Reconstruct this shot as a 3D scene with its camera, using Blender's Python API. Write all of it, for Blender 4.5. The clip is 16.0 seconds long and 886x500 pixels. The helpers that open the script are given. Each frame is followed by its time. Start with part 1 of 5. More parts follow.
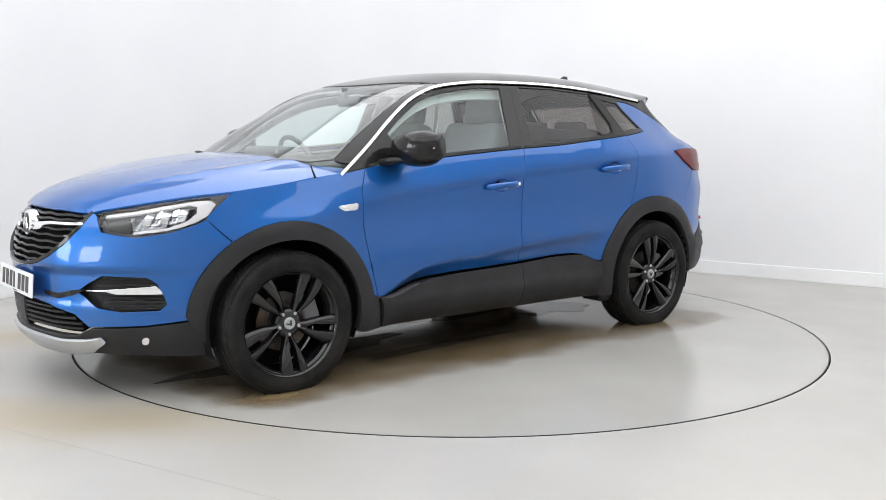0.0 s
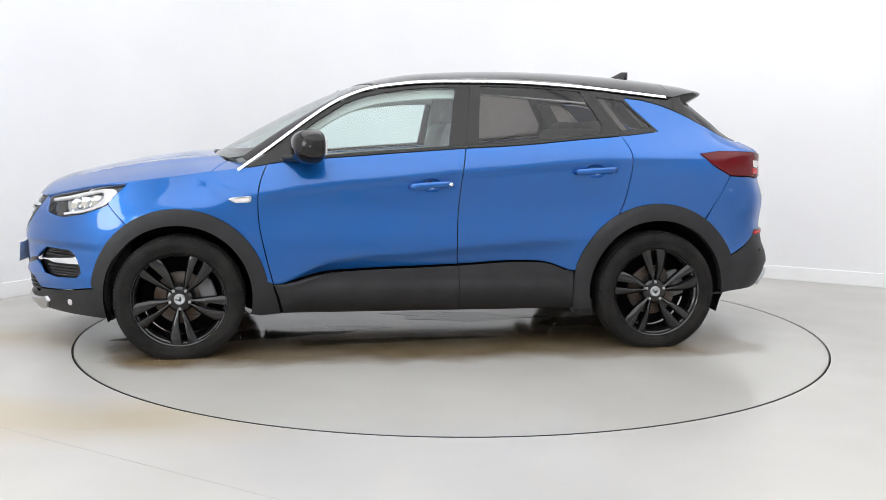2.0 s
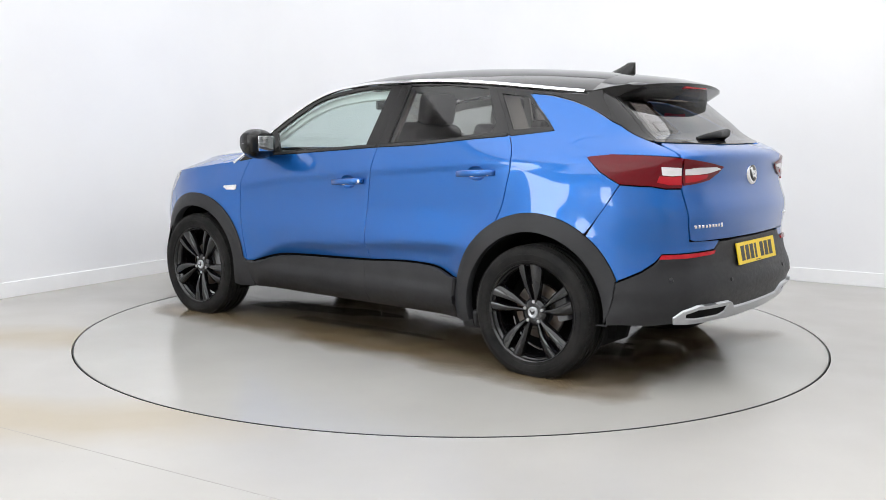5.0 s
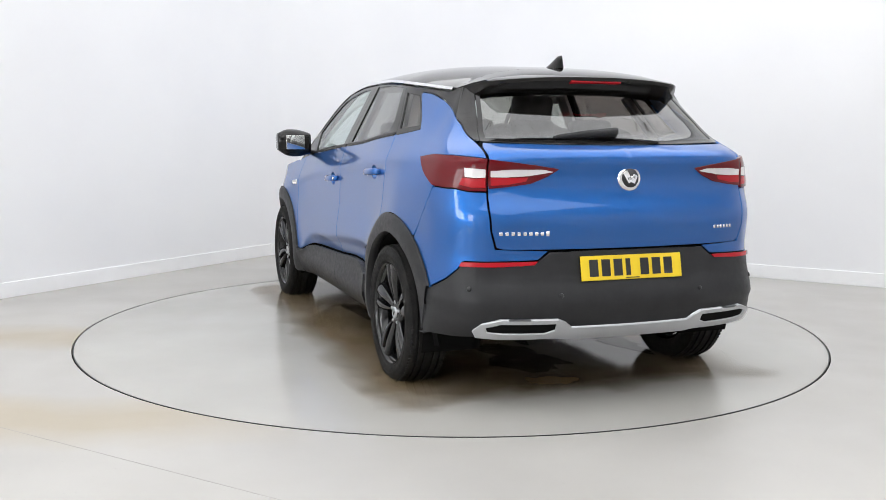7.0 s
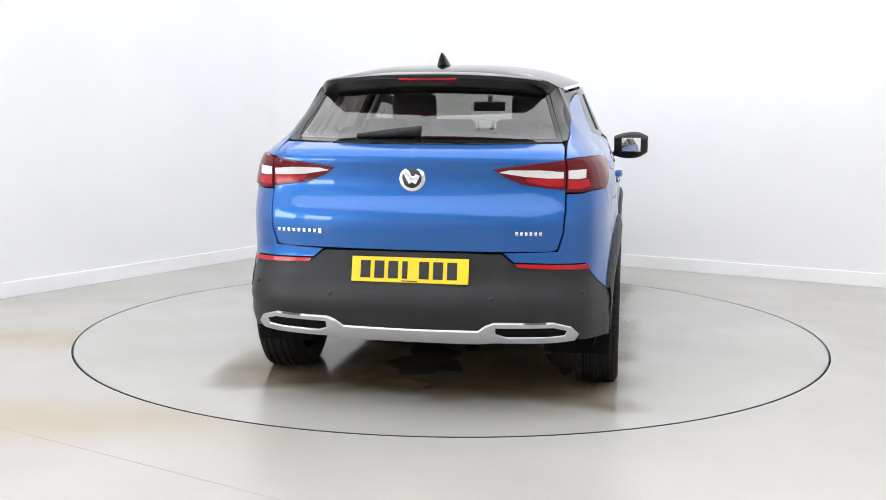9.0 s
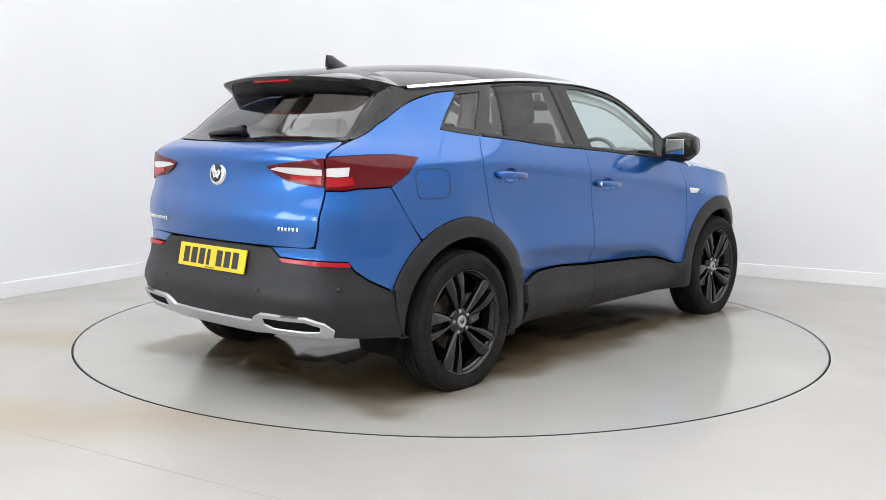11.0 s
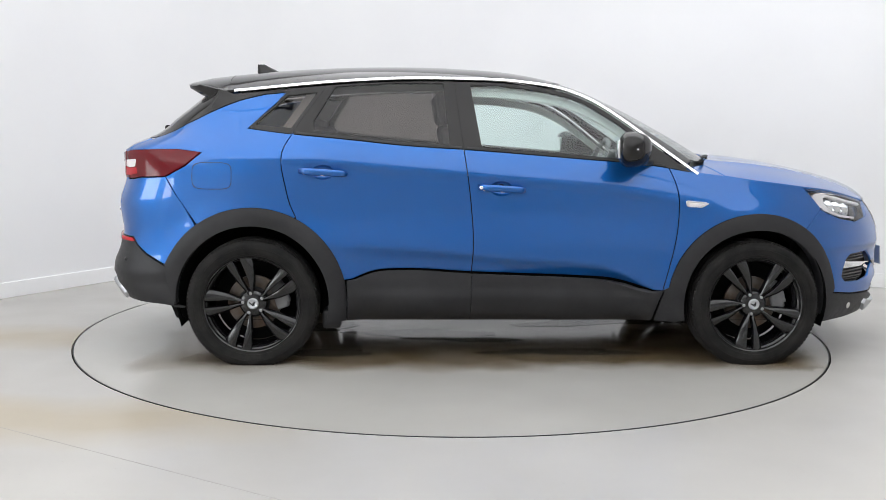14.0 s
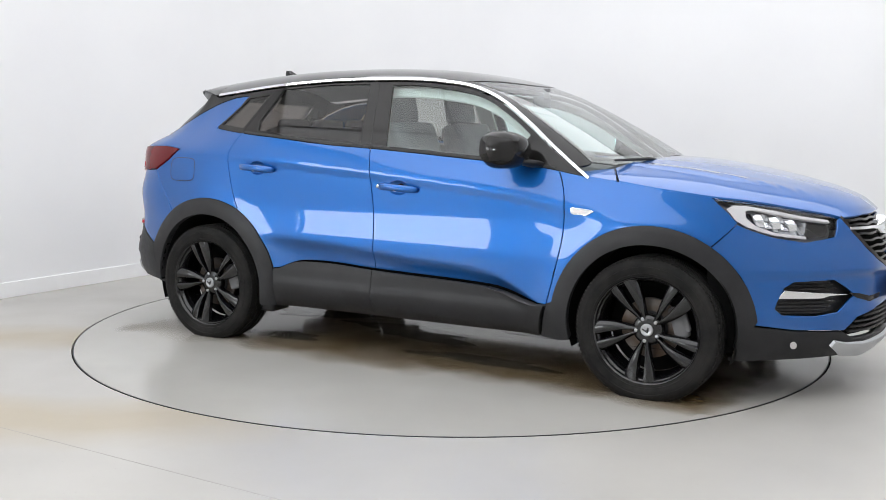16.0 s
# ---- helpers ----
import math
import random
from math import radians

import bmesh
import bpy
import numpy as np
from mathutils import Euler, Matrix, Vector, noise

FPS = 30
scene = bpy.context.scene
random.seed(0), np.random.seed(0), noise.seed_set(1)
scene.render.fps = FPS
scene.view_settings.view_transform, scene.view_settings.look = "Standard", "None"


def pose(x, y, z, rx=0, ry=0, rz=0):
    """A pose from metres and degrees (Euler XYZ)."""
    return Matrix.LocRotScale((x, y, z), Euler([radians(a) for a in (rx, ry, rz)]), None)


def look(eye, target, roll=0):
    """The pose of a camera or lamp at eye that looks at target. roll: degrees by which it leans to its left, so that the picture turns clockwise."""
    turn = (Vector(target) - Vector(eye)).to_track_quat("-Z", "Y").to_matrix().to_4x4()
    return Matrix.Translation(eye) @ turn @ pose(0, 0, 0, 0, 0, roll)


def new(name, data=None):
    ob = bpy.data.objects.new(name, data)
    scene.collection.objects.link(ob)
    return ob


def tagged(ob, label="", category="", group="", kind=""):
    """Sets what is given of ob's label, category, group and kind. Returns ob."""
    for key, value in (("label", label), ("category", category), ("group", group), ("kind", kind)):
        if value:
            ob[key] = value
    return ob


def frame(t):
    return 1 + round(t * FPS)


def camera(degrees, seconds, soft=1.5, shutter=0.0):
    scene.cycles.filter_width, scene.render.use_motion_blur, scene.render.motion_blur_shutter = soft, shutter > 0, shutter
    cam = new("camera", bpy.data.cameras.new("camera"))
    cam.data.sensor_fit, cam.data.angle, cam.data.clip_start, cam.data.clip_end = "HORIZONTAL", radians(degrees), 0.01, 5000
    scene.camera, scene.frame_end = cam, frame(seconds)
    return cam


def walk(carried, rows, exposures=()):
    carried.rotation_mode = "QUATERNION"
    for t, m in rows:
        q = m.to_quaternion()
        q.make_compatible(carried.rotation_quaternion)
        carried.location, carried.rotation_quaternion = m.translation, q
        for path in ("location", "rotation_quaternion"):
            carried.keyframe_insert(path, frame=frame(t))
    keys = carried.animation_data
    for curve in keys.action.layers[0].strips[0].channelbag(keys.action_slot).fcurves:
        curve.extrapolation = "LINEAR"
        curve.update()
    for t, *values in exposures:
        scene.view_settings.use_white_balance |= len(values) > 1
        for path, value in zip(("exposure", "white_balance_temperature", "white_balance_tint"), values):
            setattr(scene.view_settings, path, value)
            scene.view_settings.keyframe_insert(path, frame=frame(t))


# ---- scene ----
from mathutils.geometry import delaunay_2d_cdt

# ---------------------------------------------------------------- camera
cam = camera(49.6, 16.0, soft=0.9)
EYE = Vector((0.0, -6.034, 1.239))
VIEW = look(EYE, EYE + Vector((-0.00813, 0.99225, -0.12396)), 0.44)
walk(cam, [(0.0, VIEW), (16.0, VIEW)],
     exposures=((0.0, -0.04), (1.5, 0.0), (3.0, 0.07), (4.0, 0.05), (6.5, -0.08), (8.0, 0.03), (9.5, 0.07), (11.0, -0.04), (13.0, -0.18), (16.0, -0.15)))

# the turn of the table: degrees at the start, degrees a second, small unevenness of the drive
TURN_START, TURN_RATE = 219.54, -15.477
UNEVEN = {0.0: -.1, 0.5: .06, 1.0: -.2, 1.5: .16, 2.0: -.1, 2.5: .22, 3.0: .2, 3.5: .26, 4.0: .06, 5.2: .05, 6.5: .1, 7.0: -.2, 7.5: .1,
          8.0: -.18, 8.5: .06, 9.0: 0, 9.5: .12, 10.0: 0, 11.2: 0, 12.5: .02, 13.0: -.12, 13.5: .12, 14.0: -.15, 14.5: .12, 15.0: -.12,
          15.5: .14, 16.0: -.1}
CAR_ON_TABLE = (0.247, -0.147)
TABLE_R = 2.256


def heading(t):
    return TURN_START + TURN_RATE * t + UNEVEN[t]


# ---------------------------------------------------------------- world and light
world = bpy.data.worlds.new("world")
world.use_nodes = True
scene.world = world
_bg = world.node_tree.nodes["Background"]
_bg.inputs[0].default_value = (0.9, 0.95, 1.0, 1)
_bg.inputs[1].default_value = 0.3

# room axes: the corner behind the table, one wall runs off to the right, one to the left and back
CORNER = Vector((-1.187, 4.39, 0))
E1 = Vector((0.8655, -0.5009, 0)).normalized()
E2 = Vector((-0.5009, -0.8655, 0)).normalized()
LEN1, LEN2, ROOM_H = 11.5, 13.0, 4.2


def room(a, b, z=0.0):
    return CORNER + E1 * a + E2 * b + Vector((0, 0, z))


# ---------------------------------------------------------------- materials
def shader(name, base, rough=0.5, metal=0.0, **more):
    m = bpy.data.materials.new(name)
    m.use_nodes = True
    b = m.node_tree.nodes["Principled BSDF"]
    b.inputs["Base Color"].default_value = (*base, 1)
    b.inputs["Roughness"].default_value = rough
    b.inputs["Metallic"].default_value = metal
    for key, value in more.items():
        b.inputs[key.replace("_", " ")].default_value = value
    return m


def noise_tex(m, scale, detail=4.0, coords="Object"):
    n, l = m.node_tree.nodes, m.node_tree.links
    c = n.new("ShaderNodeTexCoord")
    t = n.new("ShaderNodeTexNoise")
    t.inputs["Scale"].default_value = scale
    t.inputs["Detail"].default_value = detail
    l.new(c.outputs[coords], t.inputs["Vector"])
    return t.outputs["Fac"]


def ramp(m, fac, lo, hi, a, b):
    n, l = m.node_tree.nodes, m.node_tree.links
    r = n.new("ShaderNodeMapRange")
    r.inputs["From Min"].default_value, r.inputs["From Max"].default_value = lo, hi
    r.inputs["To Min"].default_value, r.inputs["To Max"].default_value = a, b
    l.new(fac, r.inputs["Value"])
    return r.outputs["Result"]


def mix_colour(m, fac, a, b):
    n, l = m.node_tree.nodes, m.node_tree.links
    x = n.new("ShaderNodeMix")
    x.data_type = "RGBA"
    ins = [i for i in x.inputs if i.type == "RGBA"]
    for socket, value in zip(ins, (a, b)):
        if isinstance(value, tuple):
            socket.default_value = (*value, 1)
        else:
            l.new(value, socket)
    l.new(fac, x.inputs["Factor"])
    return [o for o in x.outputs if o.type == "RGBA"][0]


def bump(m, fac, strength, distance):
    n, l = m.node_tree.nodes, m.node_tree.links
    b = n.new("ShaderNodeBump")
    b.inputs["Strength"].default_value, b.inputs["Distance"].default_value = strength, distance
    l.new(fac, b.inputs["Height"])
    l.new(b.outputs["Normal"], n["Principled BSDF"].inputs["Normal"])


def varied(name, a, b, scale, rough=(0.5, 0.6), bump_by=0.0, bump_scale=200.0, metal=0.0, **more):
    """A surface that wanders between two colours and two roughnesses."""
    m = shader(name, a, rough[0], metal, **more)
    p, l = m.node_tree.nodes["Principled BSDF"], m.node_tree.links
    f = ramp(m, noise_tex(m, scale), 0.35, 0.65, 0, 1)
    l.new(mix_colour(m, f, a, b), p.inputs["Base Color"])
    g = ramp(m, noise_tex(m, scale * 7.3), 0.3, 0.7, rough[0], rough[1])
    l.new(g, p.inputs["Roughness"])
    if bump_by:
        bump(m, noise_tex(m, bump_scale, 2.0), 0.4, bump_by)
    return m


def glass_like(name, tint, facing=0.07, rough=0.0):
    """A thin pane: lets light through with its tint and mirrors at its two surfaces, more so at a grazing angle."""
    m = bpy.data.materials.new(name)
    m.use_nodes = True
    n, l = m.node_tree.nodes, m.node_tree.links
    n.clear()
    out, mix = n.new("ShaderNodeOutputMaterial"), n.new("ShaderNodeMixShader")
    tr, gl, lw = n.new("ShaderNodeBsdfTransparent"), n.new("ShaderNodeBsdfGlossy"), n.new("ShaderNodeLayerWeight")
    tr.inputs["Color"].default_value = (*tint, 1)
    gl.inputs["Roughness"].default_value = rough
    lw.inputs["Blend"].default_value = 0.5
    power, scale = n.new("ShaderNodeMath"), n.new("ShaderNodeMath")
    power.operation, power.inputs[1].default_value = "POWER", 4.0
    scale.operation, scale.inputs[1].default_value, scale.inputs[2].default_value = "MULTIPLY_ADD", 1.0 - facing, facing
    l.new(lw.outputs["Facing"], power.inputs[0]), l.new(power.outputs[0], scale.inputs[0])
    l.new(scale.outputs[0], mix.inputs[0]), l.new(tr.outputs[0], mix.inputs[1]), l.new(gl.outputs[0], mix.inputs[2])
    l.new(mix.outputs[0], out.inputs["Surface"])
    return m


def glowing(name, colour, strength):
    m = shader(name, colour, 0.4)
    b = m.node_tree.nodes["Principled BSDF"]
    b.inputs["Emission Color"].default_value = (*colour, 1)
    b.inputs["Emission Strength"].default_value = strength
    return m


PAINT = shader("blue_metallic_paint", (0.010, 0.150, 0.52), 0.40, 0.85, Coat_Weight=1.0, Coat_Roughness=0.015, Coat_IOR=1.52)
_f = noise_tex(PAINT, 900.0, 1.0)
PAINT.node_tree.links.new(mix_colour(PAINT, ramp(PAINT, _f, 0.4, 0.6, 0, 1), (0.002, 0.090, 0.348), (0.004, 0.117, 0.427)),
                          PAINT.node_tree.nodes["Principled BSDF"].inputs["Base Color"])
BLACK_GLOSS = shader("black_gloss_paint", (0.012, 0.0112, 0.011), 0.06, 0.0, Specular_IOR_Level=0.36)
BLACK_TRIM = varied("textured_black_plastic", (0.013, 0.013, 0.0145), (0.020, 0.020, 0.022), 6.0, (0.40, 0.52), 0.0004, 700.0, Specular_IOR_Level=0.35)
SEAL = shader("black_rubber_seal", (0.012, 0.012, 0.012), 0.6)
GAP = shader("dark_underbody", (0.006, 0.006, 0.006), 0.9, Specular_IOR_Level=0.1)
CHROME = shader("bright_chrome", (0.86, 0.87, 0.88), 0.08, 1.0)
SILVER = shader("satin_silver", (0.50, 0.51, 0.53), 0.32, 0.75)
TYRE = varied("worn_tyre_rubber", (0.010, 0.010, 0.010), (0.020, 0.019, 0.018), 9.0, (0.6, 0.8), 0.0006, 300.0, Specular_IOR_Level=0.14)
ALLOY = shader("gloss_black_alloy", (0.006, 0.006, 0.007), 0.10, 0.0, Specular_IOR_Level=0.6)
BOLT = shader("dull_wheel_bolt", (0.50, 0.50, 0.51), 0.35, 0.8)
DISC = varied("brake_steel", (0.13, 0.12, 0.11), (0.09, 0.062, 0.045), 12.0, (0.35, 0.5), 0.0, metal=0.8)
GLASS = glass_like("clear_green_glass", (0.84, 0.94, 0.92), 0.07)
TINT = glass_like("privacy_glass", (0.36, 0.34, 0.33), 0.045)
SCREEN_GLASS = glass_like("windscreen_glass", (0.86, 0.94, 0.92), 0.16)
REAR_TINT = glass_like("rear_privacy_glass", (0.40, 0.375, 0.35), 0.12)
LENS = glass_like("clear_lens", (0.95, 0.96, 0.97), 0.05)
RED_LENS = shader("red_lens", (0.115, 0.0025, 0.006), 0.12, 0.0, Specular_IOR_Level=0.3)
RED_BRIGHT = shader("red_reflector", (0.40, 0.005, 0.012), 0.15, 0.0, Specular_IOR_Level=0.35)
WHITE_LENS = varied("white_lamp_lens", (0.72, 0.70, 0.70), (0.62, 0.60, 0.60), 9.0, (0.1, 0.2))
LAMP_DARK = shader("lamp_housing_dark", (0.16, 0.16, 0.17), 0.3, 0.5)
LAMP_SILVER = shader("lamp_reflector", (0.55, 0.56, 0.58), 0.22, 1.0)
PLATE_Y = varied("yellow_plate", (0.84, 0.60, 0.015), (0.80, 0.56, 0.012), 8.0, (0.35, 0.42))
PLATE_W = varied("white_plate", (0.80, 0.81, 0.82), (0.74, 0.75, 0.76), 8.0, (0.35, 0.42))
INK = shader("black_ink", (0.015, 0.015, 0.017), 0.4)
SEAT = varied("dark_seat_cloth", (0.20, 0.20, 0.21), (0.28, 0.28, 0.29), 14.0, (0.7, 0.85), 0.0002, 250.0)
INNER = varied("interior_plastic", (0.15, 0.15, 0.155), (0.21, 0.21, 0.215), 5.0, (0.5, 0.65))
LINER = varied("pale_headlining", (0.72, 0.72, 0.70), (0.64, 0.64, 0.62), 4.0, (0.8, 0.9))
WALL = varied("white_wall_paint", (0.86, 0.86, 0.865), (0.82, 0.82, 0.83), 0.7, (0.55, 0.7), 0.0005, 60.0)
SKIRT = varied("white_gloss_skirting", (0.90, 0.90, 0.90), (0.84, 0.84, 0.84), 2.0, (0.3, 0.4))
CEIL = varied("white_ceiling_paint", (0.82, 0.82, 0.82), (0.78, 0.78, 0.78), 0.6, (0.7, 0.8))


def floor_material(name, tracks, gloss):
    m = shader(name, (0.5, 0.49, 0.48), 0.2, 0.0, Specular_IOR_Level=0.5)
    n, l = m.node_tree.nodes, m.node_tree.links
    p = n["Principled BSDF"]
    cloud = ramp(m, noise_tex(m, 0.9, 6.0), 0.3, 0.7, 0, 1)
    base = mix_colour(m, cloud, (0.385, 0.372, 0.348), (0.45, 0.436, 0.408))
    speck = ramp(m, noise_tex(m, 60.0, 3.0), 0.68, 0.76, 0, 0.35)
    base = mix_colour(m, speck, base, (0.30, 0.29, 0.27))
    if tracks:
        # two beige bands where cars have been driven on, along the direction of the entrance
        c = n.new("ShaderNodeTexCoord")
        s = n.new("ShaderNodeSeparateXYZ")
        l.new(c.outputs["Object"], s.inputs[0])
        edge = ramp(m, noise_tex(m, 1.6, 5.0), 0.0, 1.0, -0.25, 0.25)
        fade = ramp(m, s.outputs["X"], -0.5, -1.3, 0.0, 1.0)
        for y0, half in TRACKS:
            d = n.new("ShaderNodeMath"); d.operation = "SUBTRACT"; d.inputs[1].default_value = y0
            l.new(s.outputs["Y"], d.inputs[0])
            e = n.new("ShaderNodeMath"); e.operation = "ADD"
            l.new(d.outputs[0], e.inputs[0]); l.new(edge, e.inputs[1])
            f = n.new("ShaderNodeMath"); f.operation = "ABSOLUTE"; l.new(e.outputs[0], f.inputs[0])
            w = ramp(m, f.outputs[0], half + 0.15, half - 0.15, 0.0, 0.9)
            g = n.new("ShaderNodeMath"); g.operation = "MULTIPLY"
            l.new(w, g.inputs[0]); l.new(fade, g.inputs[1])
            base = mix_colour(m, g.outputs[0], base, (0.375, 0.325, 0.240))
    l.new(base, p.inputs["Base Color"])
    l.new(ramp(m, noise_tex(m, 2.2, 6.0), 0.3, 0.7, gloss[0], gloss[1]), p.inputs["Roughness"])
    bump(m, noise_tex(m, 240.0, 3.0), 0.15, 0.0006)
    return m


TRACKS = ((-2.05, 0.26), (-0.45, 0.22))
FLOOR = floor_material("polished_resin_floor", True, (0.30, 0.42))
TABLE_TOP = floor_material("polished_resin_table", False, (0.14, 0.24))
WATER = shader("thin_water", (0.12, 0.115, 0.105), 0.03, 0.0, Alpha=0.5)
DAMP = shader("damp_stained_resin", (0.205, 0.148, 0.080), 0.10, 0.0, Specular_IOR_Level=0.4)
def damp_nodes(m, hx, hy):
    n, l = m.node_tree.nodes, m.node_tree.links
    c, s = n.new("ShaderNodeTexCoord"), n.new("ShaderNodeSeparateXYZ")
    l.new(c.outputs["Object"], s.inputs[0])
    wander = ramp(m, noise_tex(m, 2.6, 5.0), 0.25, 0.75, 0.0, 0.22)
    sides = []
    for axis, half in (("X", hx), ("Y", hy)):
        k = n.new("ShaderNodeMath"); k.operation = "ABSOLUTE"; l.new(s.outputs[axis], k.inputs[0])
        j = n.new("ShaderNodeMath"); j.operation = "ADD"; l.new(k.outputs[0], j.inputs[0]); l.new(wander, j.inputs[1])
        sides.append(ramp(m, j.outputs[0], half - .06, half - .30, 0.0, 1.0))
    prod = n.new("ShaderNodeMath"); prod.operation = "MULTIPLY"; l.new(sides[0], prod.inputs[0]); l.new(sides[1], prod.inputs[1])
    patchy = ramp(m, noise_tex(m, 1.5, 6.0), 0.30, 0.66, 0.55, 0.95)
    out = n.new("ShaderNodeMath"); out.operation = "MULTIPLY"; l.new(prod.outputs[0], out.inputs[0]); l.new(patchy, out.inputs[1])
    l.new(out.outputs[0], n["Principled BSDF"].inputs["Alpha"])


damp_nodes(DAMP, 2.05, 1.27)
JOINT = shader("dusty_joint", (0.40, 0.385, 0.36), 0.8)
PANEL_GLOW = glowing("light_diffuser", (0.972, 0.980, 1.0), 1.72)
WINDOW_GLOW = glowing("daylight_diffuser", (0.95, 0.98, 1.0), 7.4)
ALU = shader("white_aluminium_frame", (0.8, 0.8, 0.8), 0.4, 0.2)


# ---------------------------------------------------------------- small makers
def host(parent):
    """The object that carries a new part: never more than a part of a part of a thing."""
    depth, o = 0, parent
    while o.parent:
        depth, o = depth + 1, o.parent
    return parent if depth < 2 else parent.parent


def from_bm(name, bm, material, parent=None, label="", smooth=True):
    me = bpy.data.meshes.new(name)
    bm.to_mesh(me)
    bm.free()
    me.materials.append(material)
    if smooth:
        me.shade_smooth()
    ob = new(name, me)
    if parent:
        ob.parent = host(parent)
    if label:
        tagged(ob, label)
    return ob


part = from_bm


def box(bm, size, m=Matrix(), bevel=0.0, segments=2):
    r = bmesh.ops.create_cube(bm, size=1.0, matrix=m @ Matrix.Diagonal((*size, 1)))
    if bevel:
        edges = list({e for v in r["verts"] for e in v.link_edges})
        bmesh.ops.bevel(bm, geom=edges, offset=bevel, segments=segments, affect="EDGES", profile=0.6)


def lathe(bm, profile, steps=48, axis="Y", close=False):
    """Turns a profile of (radius, along) about the axis."""
    rings = []
    for k in range(steps):
        a = 2 * math.pi * k / steps
        ring = []
        for r, h in profile:
            p = (r * math.cos(a), h, r * math.sin(a)) if axis == "Y" else (r * math.cos(a), r * math.sin(a), h)
            ring.append(bm.verts.new(p))
        rings.append(ring)
    n = len(profile)
    for k in range(steps):
        p, q = rings[k], rings[(k + 1) % steps]
        for i in range(n - 1 + close):
            j = (i + 1) % n
            bm.faces.new((p[i], p[j], q[j], q[i]))
    bmesh.ops.remove_doubles(bm, verts=bm.verts, dist=1e-5)
    bmesh.ops.recalc_face_normals(bm, faces=bm.faces)


def sweep(bm, path, half_w, half_h, ups=None, taper=None):
    """A rounded bar along a path."""
    loops = []
    for i, p in enumerate(path):
        p = Vector(p)
        d = (Vector(path[min(i + 1, len(path) - 1)]) - Vector(path[max(i - 1, 0)])).normalized()
        up = Vector(ups[i]) if ups is not None else Vector((0, 0, 1))
        s = d.cross(up).normalized()
        u = s.cross(d)
        k = taper[i] if taper else 1.0
        loops.append([bm.verts.new(p + s * half_w * k * cx + u * half_h * k * cz) for cx, cz in
                      ((-1, -.5), (-.5, -1), (.5, -1), (1, -.5), (1, .5), (.5, 1), (-.5, 1), (-1, .5))])
    for a, b in zip(loops, loops[1:]):
        for i in range(8):
            bm.faces.new((a[i], a[(i + 1) % 8], b[(i + 1) % 8], b[i]))
    bm.faces.new(loops[0][::-1]), bm.faces.new(loops[-1])
    bmesh.ops.recalc_face_normals(bm, faces=bm.faces)


def structure(ob, label, category):
    return tagged(ob, label, category, kind="structure")


# ---------------------------------------------------------------- the room
def wall(name, a0, b0, a1, b1, label):
    """A wall 0.2 m thick between two points of the room's plan, built outwards."""
    p, q = room(a0, b0), room(a1, b1)
    d = (q - p).normalized()
    out = Vector((d.y, -d.x, 0))
    if out.dot(room(LEN1 / 2, LEN2 / 2) - p) > 0:
        out = -out
    bm = bmesh.new()
    v = [bm.verts.new(x + Vector((0, 0, z))) for z in (0, ROOM_H) for x in (p, q, q + out * 0.2, p + out * 0.2)]
    for f in ((0, 1, 2, 3), (4, 5, 6, 7), (0, 1, 5, 4), (1, 2, 6, 5), (2, 3, 7, 6), (3, 0, 4, 7)):
        bm.faces.new([v[i] for i in f])
    bmesh.ops.recalc_face_normals(bm, faces=bm.faces)
    return structure(from_bm(name, bm, WALL, smooth=False), label, "wall")


